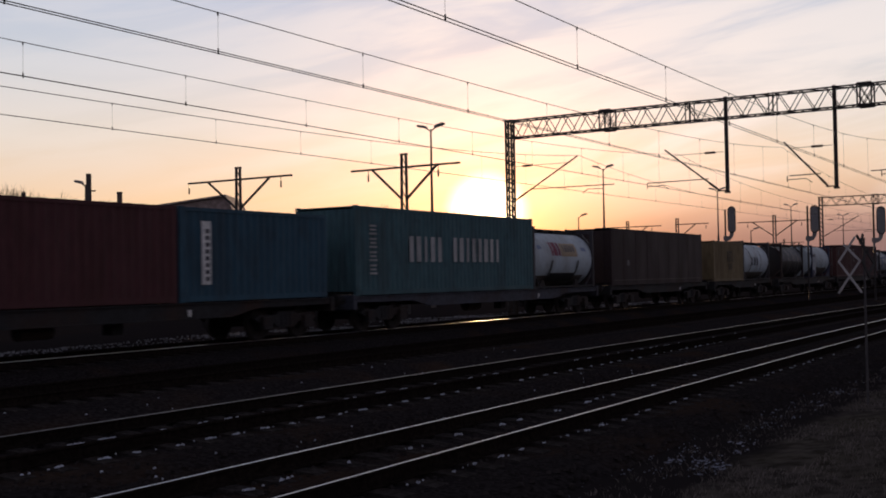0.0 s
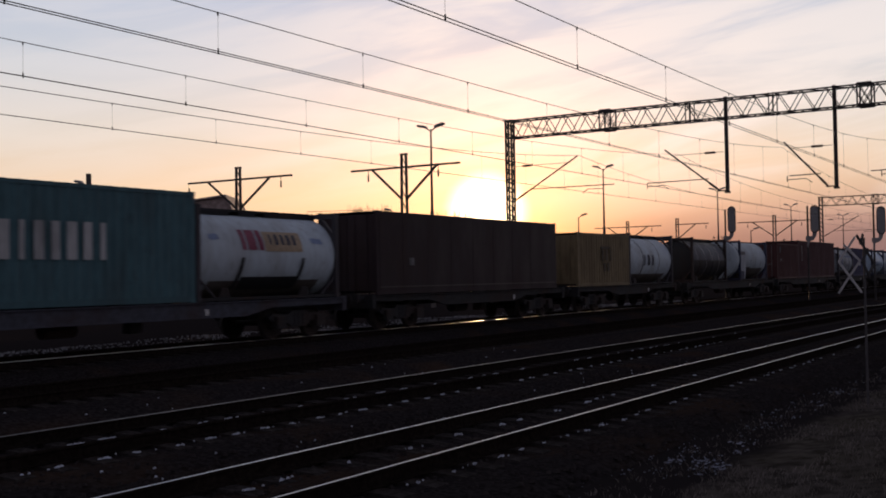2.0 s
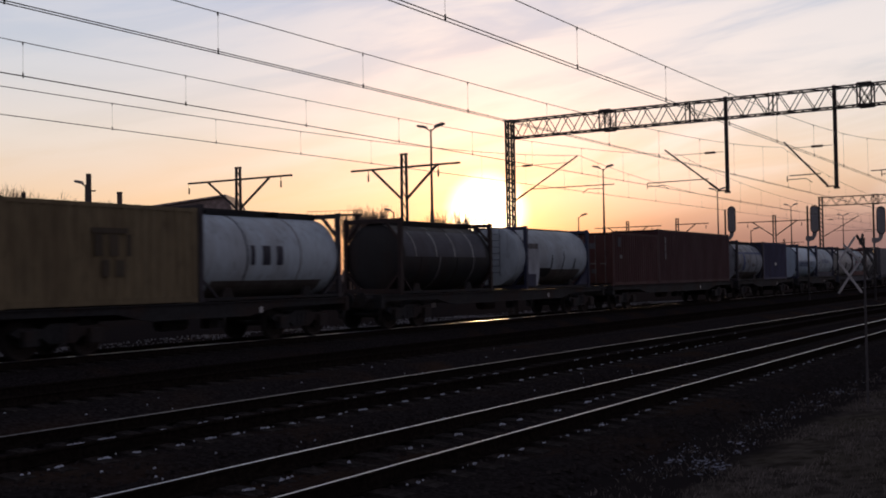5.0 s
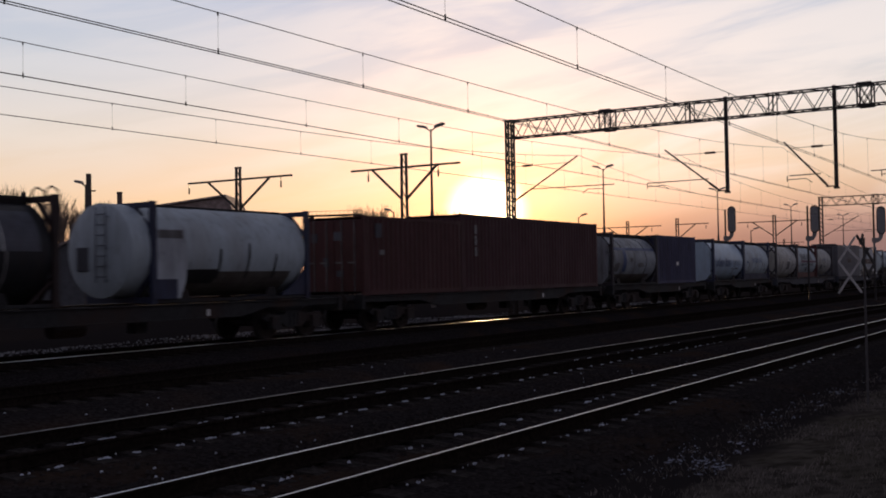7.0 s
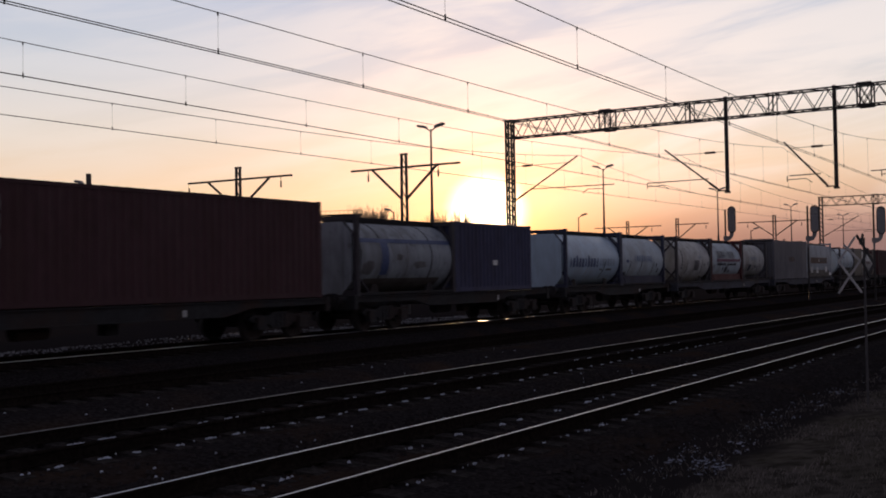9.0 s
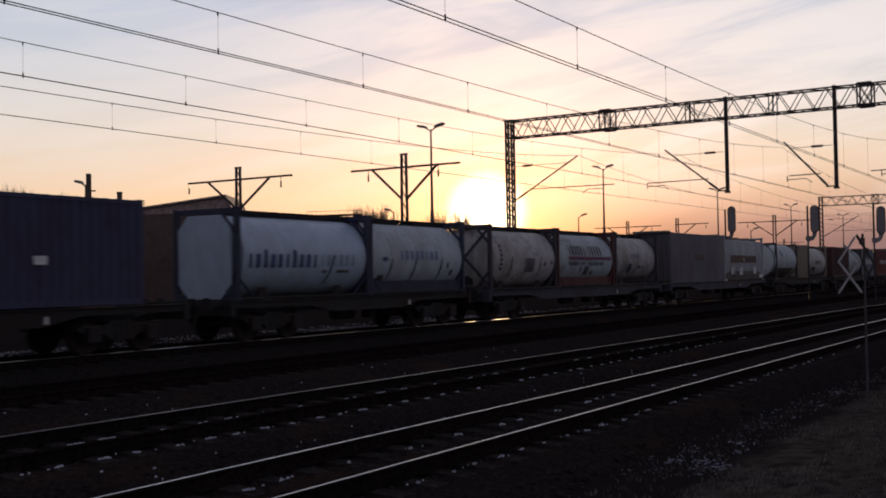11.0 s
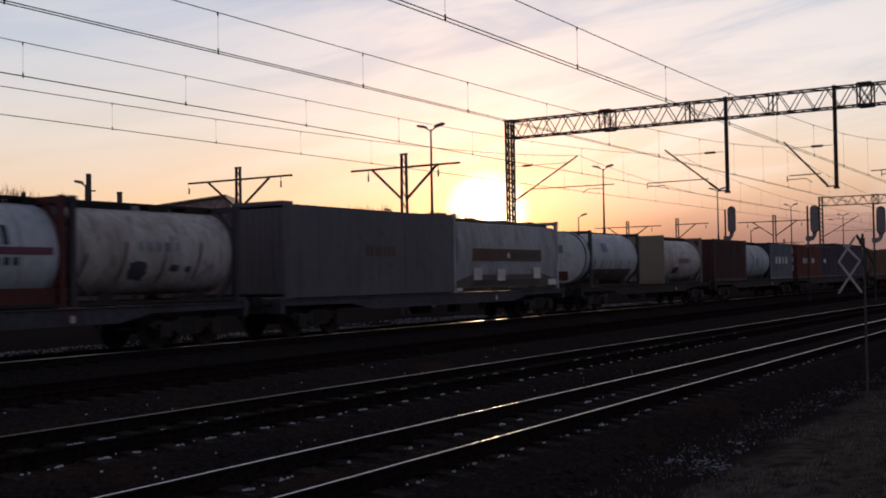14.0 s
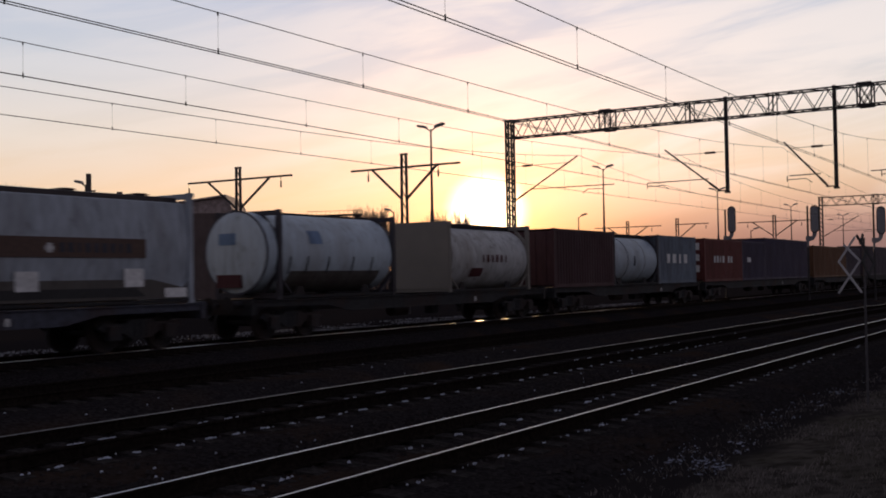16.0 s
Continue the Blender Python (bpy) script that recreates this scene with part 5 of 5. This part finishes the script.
wrap_text(c, 2.06, 3.6, 1.33, 1.56, (5,), P["haze_blue"], 1.10, AX)
wrap_blot(c, 3.35, 0.90, 0.18, 0.10, P["soot"], 1.10, AX, "small dark placard", 17)
wrap_blot(c, 3.85, 0.88, 0.12, 0.09, P["soot"], 1.10, AX, "small dark placard", 18)
for k_x, k_a, k_b in ((0.38, 0.70, 1.26), (1.58, 0.60, 1.54), (2.90, 0.52, 1.56), (4.10, 0.60, 1.58)):
    wrap_patch(c, k_x, k_x + 0.06, k_a, k_b, P["soot"], 1.108, AX, "dark strap", "strap", 0.14)
c = build_box(165.42, 174.69, 2.79, P["grey"], "grey smooth-sided box container with a brown mark", smooth_side=True, doors=False)
bars_text(c, 3.90, 5.60, 1.27, 1.60, (7,), M["orange_mark"], label="dull brown painted bars", y=-1.240)
for k_x in (0.1, 8.7):
    bm = bmesh.new()
    box(bm, k_x, k_x + 0.5, -1.0, 1.0, 2.785, 2.88)
    part("lifting_block", bm, P["grey"], c)
c = build_tank(174.75, 183.36, P["dull"], P["dull"], "long dull white swap tank with a brown stripe", bands=0, end="octagon", square=0.62, radius=1.20, height=2.86, belly=P["drab"], walkway=False)
bm = bmesh.new()
prism(bm, [(0.3, 0.13), (8.3, 0.13), (8.3, 0.40), (7.2, 0.62), (1.5, 0.62), (0.3, 0.40)], 1, -1.19, -1.10)
part("lower_panel", bm, P["drab"], c, "dirt-streaked lower side panel")
bm = bmesh.new()
prism(bm, [(1.3, 0.2), (7.0, 0.2), (6.7, 0.42), (1.6, 0.42)], 1, -1.196, -1.10)
part("cut_out", bm, M["black_metal"], c, "dark opening in the lower panel")
bm = bmesh.new()
box(bm, 1.36, 7.01, -1.205, -1.10, 1.15, 1.62)
part("stripe", bm, M["orange_mark"], c, "long dull brown stripe")
bars_text(c, 4.4, 6.6, 1.27, 1.50, (9,), M["dark_mark"], y=-1.213)
bm = bmesh.new()
prism(bm, [(-0.80, 2.585), (-0.74, 2.74), (-0.30, 2.80), (0.30, 2.80), (0.74, 2.74), (0.80, 2.585)], 0, 0.12, 8.45)
for k_x in (0.4, 2.6, 5.1, 7.4):
    box(bm, k_x, k_x + 0.35, -0.5, 0.5, 2.79, 2.835)
part("roof_cover", bm, P["frame_brown"], c, "dark brown cover along the top")
wrap_blot(c, 0.66, 0.90, 0.42, 0.20, P["smudge"], 1.205, tank_axis(1.20, 2.86), "dull smudged patch", 19)
plain_mark(c, 7.62, 8.37, 0.16, 0.40, M["white_mark"], "small white plate", -1.215, "plate")
plain_mark(c, 0.05, 0.56, 0.03, 0.14, M["white_mark"], "small white plate", -1.215, "plate")
bm = bmesh.new()
box(bm, 4.10, 4.22, -1.215, -1.205, 1.26, 1.48)
box(bm, 4.05, 4.27, -1.214, -1.204, 1.32, 1.42)
part("marking", bm, M["white_mark"], c, "small white cross-shaped mark")
for k_x, k_z in ((1.43, 0.42), (3.26, 0.38), (6.32, 0.44)):
    bm = bmesh.new()
    box(bm, k_x, k_x + 0.60, -1.215, -1.17, k_z, k_z + 0.45)
    part("placard", bm, M["white_mark"], c, "white placard plate")
c = build_tank(186.70, 192.59, P["white"], P["frame_dark"], "white tank container with a round dished end", bands=0, bulge=0.58, radius=1.20, lift=0.13, belly=P["drab"])
wrap_patch(c, 1.5, 2.1, 1.62, 2.02, P["sky_blue"], 1.20, tank_axis(1.20) + 0.13, "faded blue mark")
for k_x in (0.55, 1.35, 2.35, 3.6, 4.6):
    wrap_patch(c, k_x, k_x + 0.06, 0.72, 1.25, M["black_metal"], 1.21, tank_axis(1.20) + 0.13, "dark support strap", "strap")
bm = bmesh.new()
revolve(bm, [(-0.45, 1.19), (-0.45, 1.225), (-0.40, 1.225), (-0.40, 1.19)], 40, (0.0, tank_axis(1.20) + 0.13))
part("end_ring", bm, P["soot"], c, "grey ring round the dished end")
bm = bmesh.new()
box(bm, -0.568, -0.33, -0.10, 0.55, 1.58, 1.92)
part("marking", bm, P["sky_blue"], c, "faded blue mark on the end")
bm = bmesh.new()
box(bm, -0.61, -0.1, -0.30, 0.62, 0.34, 0.72)
part("valve_cabinet", bm, P["frame_red"], c, "dull red valve cabinet")
c = build_tank(196.03, 202.30, P["cream"], P["beige"], "pale tank container with flat beige end panel", end="plate", bands=0)
wrap_text(c, 2.4, 4.5, 1.10, 1.38, (6,), P["frame_red"], 1.18, ZC)
wrap_patch(c, 1.7, 2.6, 0.55, 0.88, P["frame_red"], 1.185, ZC, "dull red patch")
c = build_box(204.58, 211.0, STD, P["rust"], "short dark brown container on a flat wagon")
c = build_tank(211.05, 216.98, P["white"], P["frame_dark"], "white tank container with a single dark mark", bands=2)
wrap_text(c, 2.4, 3.1, 0.95, 1.45, (1,), M["dark_mark"], 1.18, ZC)
c = build_box(217.02, 222.9, STD, P["bluegrey"], "pale blue-grey container with white bars")
bars_text(c, 1.0, 4.6, 1.1, 1.6, (4,), M["white_mark"])
c = build_box(224.45, 231.9, STD, P["red"], "red container with white marks on side and end")
bars_text(c, 1.6, 5.4, 1.15, 1.55, (4, 2), M["white_mark"])
for k in range(3):
    bm = bmesh.new()
    box(bm, -0.03, -0.004, -0.9, -0.5, 0.6 + 0.65 * k, 1.0 + 0.65 * k)
    part("marking", bm, M["white_mark"], c, "white mark on the end")
c = build_box(231.95, 237.1, STD, P["purple"], "violet-blue container with white marks")
plain_mark(c, 1.0, 1.8, 1.2, 1.5, M["white_mark"], "white mark")
c = build_box(237.2, 249.2, HIGH, P["purple"], "long tall violet-blue container")
c = build_box(251.2, 263.3, STD, P["orange"], "long orange-brown container on a flat wagon")
c = build_box(263.4, 269.4, STD, P["dark"], "short dark container at the wagon's end")
c = build_box(271.4, 283.5, HIGH, P["dark"], "long dark violet container")
c = build_box(283.6, 289.6, STD, P["brown"], "short brown container far back")
c = build_box(291.6, 303.7, STD, P["maroon"], "long maroon container at the rear")
c = build_box(303.8, 309.8, STD, P["grey"], "short grey container at the rear")


# ---- ground cover ----
def track_point(y, slope, x, dy):
    return Vector((x, y + slope * x + dy, 0))


def build_snow():
    rng = random.Random(4)
    bm = bmesh.new()
    def patch(x, y, z, rx, ry, lift=0.0, way=0.0):
        """One ragged flat scrap of snow."""
        n = 11
        turn = rng.uniform(0, 6)
        co, si = math.cos(way), math.sin(way)
        outer, inner = [], []
        def at(u, v, h):
            return bm.verts.new((x + u * co - v * si, y + u * si + v * co, h))
        for i in range(n):
            a = turn + 2 * math.pi * i / n
            k = rng.uniform(0.7, 1.25) if i % 2 else rng.uniform(0.2, 0.6)
            outer.append(at(rx * k * math.cos(a), ry * k * math.sin(a), z - 0.004))
            k *= rng.uniform(0.5, 0.8)
            inner.append(at(rx * k * math.cos(a), ry * k * math.sin(a), z + rng.uniform(0.002, 0.010) + lift * rng.uniform(0.2, 1.0)))
        for i in range(n):
            bm.faces.new((outer[i], outer[(i + 1) % n], inner[(i + 1) % n], inner[i]))
        bm.faces.new(inner)
    # scraps on the sleepers
    for y, slope, z, rows in ((T1_Y, T1_SLOPE, T1_Z, ((-1.0, 0.78, 0.75, 50), (0.38, 0.66, 0.95, 34), (-0.35, 0.12, 0.6, 30))),
                              (T2_Y, T2_SLOPE, T2_Z, ((-1.12, 0.92, 1.0, 58), (-0.52, 0.15, 0.6, 40)))):
        for dy, chance, size, top in rows:
            for i in range(top):
                if rng.random() > chance:
                    continue
                x = 3.0 + 0.6 * i + rng.uniform(-0.06, 0.06)
                drift = 0.012 * (x - 8) if y > 9 else 0.0
                p = track_point(y, slope, x, dy + drift + rng.uniform(-0.05, 0.05))
                k = size * rng.uniform(0.55, 1.1)
                reach = k * rng.uniform(0.7, 1.1)
                for j in range(rng.randint(3, 5)):
                    u = rng.uniform(-0.085, 0.085) * reach
                    patch(p.x + u, p.y + rng.gauss(0, 0.016), z - 0.172, rng.uniform(0.03, 0.062) * k, rng.uniform(0.016, 0.034) * k, 0.014 * k, rng.uniform(-0.5, 0.5))
                for j in range(rng.randint(0, 3)):
                    patch(p.x + rng.gauss(0, 0.12), p.y + rng.gauss(0, 0.035), z - 0.172, rng.uniform(0.010, 0.03) * k, rng.uniform(0.008, 0.02) * k, 0.008)
    # thin streaks lying along the foot of the second track's near rail
    for i in range(60):
        if rng.random() > 0.62:
            continue
        x = 3.0 + 0.6 * i + rng.uniform(-0.1, 0.1)
        p = track_point(T2_Y, T2_SLOPE, x, 0.26 + rng.uniform(-0.03, 0.03))
        for j in range(rng.randint(1, 3)):
            patch(p.x + rng.uniform(-0.16, 0.16), p.y + rng.gauss(0, 0.012), T2_Z - 0.172, rng.uniform(0.05, 0.10), rng.uniform(0.007, 0.014), 0.003, T2_SLOPE)
    # single crumbs between the tracks
    for i in range(70):
        x, y = 7.5 + 20 * rng.random() ** 1.4, rng.uniform(8.9, 16.0)
        patch(x, y, -0.44 if y < 14 else -0.36, rng.uniform(0.008, 0.028), rng.uniform(0.008, 0.02), 0.012)
    ob = part("sleeper_snow", bm, M["snow"])
    tagged(ob, "ragged scraps of old snow on the sleepers", "snow", kind="stuff")
    bm = bmesh.new()
    # slivers of snow caught in the dead grass along the verge's edge
    def slivers(x, y, n, sx, sy, size):
        for _ in range(n):
            px, py = x + rng.gauss(0, sx), y + rng.gauss(0, sy)
            k = size * (0.3 + 1.6 * rng.random() ** 2.5)
            patch(px, py, ground_height(px, py) + rng.uniform(0.004, 0.03), 0.024 * k, 0.0045 * k, 0.004 * k, rng.uniform(0, 3.14))
    for i in range(85):
        x = 8.5 + 17 * rng.random() ** 1.15
        slivers(x, 4.72 + 0.014 * (x - 8) + rng.gauss(0, 0.28), rng.randint(1, 6), 0.16, 0.10, rng.uniform(0.4, 0.9))
    for x, y, n in ((12.15, 3.98, 22), (12.4, 4.14, 44), (12.8, 4.36, 30), (12.9, 4.75, 18), (13.6, 4.15, 14), (14.4, 4.30, 16), (18.0, 5.05, 10), (21.5, 4.7, 10)):
        slivers(x, y, n, 0.16, 0.09, 1.0)
    ob = part("verge_snow", bm, M["thin_snow"])
    tagged(ob, "slivers of thin old snow caught in dead grass", "snow", kind="stuff")


build_snow()


def build_far_snow():
    """Grainy crust of old snow on the yard ground beyond the train."""
    rng = random.Random(21)
    verts, faces = [], []
    for i in range(16000):
        x = 12 + 66 * rng.random() ** 1.25
        y = 24.0 + 5.0 * rng.random() ** 1.3
        cover = noise.noise((x * 0.22, y * 0.5, 7.0)) + 0.5 * noise.noise((x * 1.1, y * 1.6, 2.0))
        if cover < rng.uniform(-0.45, 0.25):
            continue
        z = ground_height(x, y)
        r, h, a = rng.uniform(0.015, 0.055), rng.uniform(0.008, 0.05), rng.uniform(0, 6.28)
        k = len(verts)
        for j in range(5):
            w = a + j * 1.2566
            verts.append((x + r * math.cos(w) * rng.uniform(0.6, 1.3), y + r * math.sin(w) * rng.uniform(0.6, 1.3), z - 0.01))
        verts.append((x, y, z + h))
        faces += [(k + j, k + (j + 1) % 5, k + 5) for j in range(5)]
    me = bpy.data.meshes.new("snow_crust")
    me.from_pydata(verts, [], faces)
    me.materials.append(M["dirty_snow"])
    tagged(new("snow_crust", me), "grainy thawing snow on the yard beyond the train", "snow", kind="stuff")


build_far_snow()


def build_stones():
    rng = random.Random(7)
    verts, faces = [], []
    shape = [(-1, -0.7, 0), (0.9, -0.8, 0), (1, 0.7, 0), (-0.8, 0.9, 0), (-0.5, -0.4, 0.9), (0.6, -0.3, 0.8), (0.4, 0.5, 1.0), (-0.5, 0.4, 0.7)]
    quads = [(4, 5, 6, 7), (0, 1, 5, 4), (1, 2, 6, 5), (2, 3, 7, 6), (3, 0, 4, 7)]
    for i in range(9000):
        row = rng.random()
        y, slope, z = (T1_Y, T1_SLOPE, T1_Z) if row < 0.6 else (T2_Y, T2_SLOPE, T2_Z)
        x = 4 + 36 * rng.random() ** 1.6
        dy = rng.uniform(-2.6, 2.2)
        drop = -0.21 - 0.36 * max(0.0, (abs(dy) - 2.0)) / 1.1
        p = track_point(y, slope, x, dy)
        s, a = rng.uniform(0.018, 0.045), rng.uniform(0, 6.28)
        k = len(verts)
        for vx, vy, vz in shape:
            verts.append((p.x + s * (vx * math.cos(a) - vy * math.sin(a)), p.y + s * (vx * math.sin(a) + vy * math.cos(a)), z + drop - 0.01 + s * vz))
        faces += [tuple(k + j for j in q) for q in quads]
    me = bpy.data.meshes.new("ballast_stones")
    me.from_pydata(verts, [], faces)
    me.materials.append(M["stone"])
    tagged(new("ballast_stones", me), "loose crushed stones between the sleepers", "stones", kind="stuff")


build_stones()


def build_grass():
    rng = random.Random(12)
    verts, faces = [], []
    for i in range(12500):
        x = 6 + 34 * rng.random() ** 1.4
        y = rng.uniform(0.2, 3.9) if rng.random() < 0.93 else rng.uniform(3.8, 4.9)
        if noise.noise((x * 0.5, y * 0.7, 5.0)) < -0.25:
            continue
        z = ground_height(x, y) - 0.02
        for _ in range(5):
            h = rng.uniform(0.015, 0.09)
            a, lean = rng.uniform(0, 6.28), rng.uniform(0.1, 0.7) * h
            bx, by = x + rng.gauss(0, 0.05), y + rng.gauss(0, 0.05)
            w = 0.0035
            k = len(verts)
            verts += [(bx - w * math.sin(a), by + w * math.cos(a), z), (bx + w * math.sin(a), by - w * math.cos(a), z), (bx + lean * 0.4 * math.cos(a), by + lean * 0.4 * math.sin(a), z + h * 0.6), (bx + lean * math.cos(a), by + lean * math.sin(a), z + h)]
            faces += [(k, k + 1, k + 2), (k + 2, k + 1, k + 3)]
    me = bpy.data.meshes.new("dry_grass")
    me.from_pydata(verts, [], faces)
    me.materials.append(M["grass"])
    tagged(new("dry_grass", me), "tufts of dry winter grass beside the tracks", "grass", kind="stuff")


build_grass()


# ---- what moves ----
def travel(t):
    """How far the train has gone, in metres."""
    return 9.50 * t + 0.0437 * t * t


def motions():
    turn = math.degrees(math.atan(T4_SLOPE))
    for ob, s in TRAIN:
        rows = []
        for i in range(17):
            x = s - travel(i)
            rows.append((float(i), pose(x, T4_Y + T4_SLOPE * x, DECK + T4_Z, 0, 0, turn)))
        walk(ob, rows)
    spins = []
    for i in range(481):
        t = i / 30.0
        spins.append((t, -math.degrees(travel(t) / 0.46)))
    for ws in WHEELSETS:
        lx, ly, lz = ws.location
        walk(ws, [(t, pose(lx, ly, lz, 0, a, 0)) for t, a in spins])


motions()
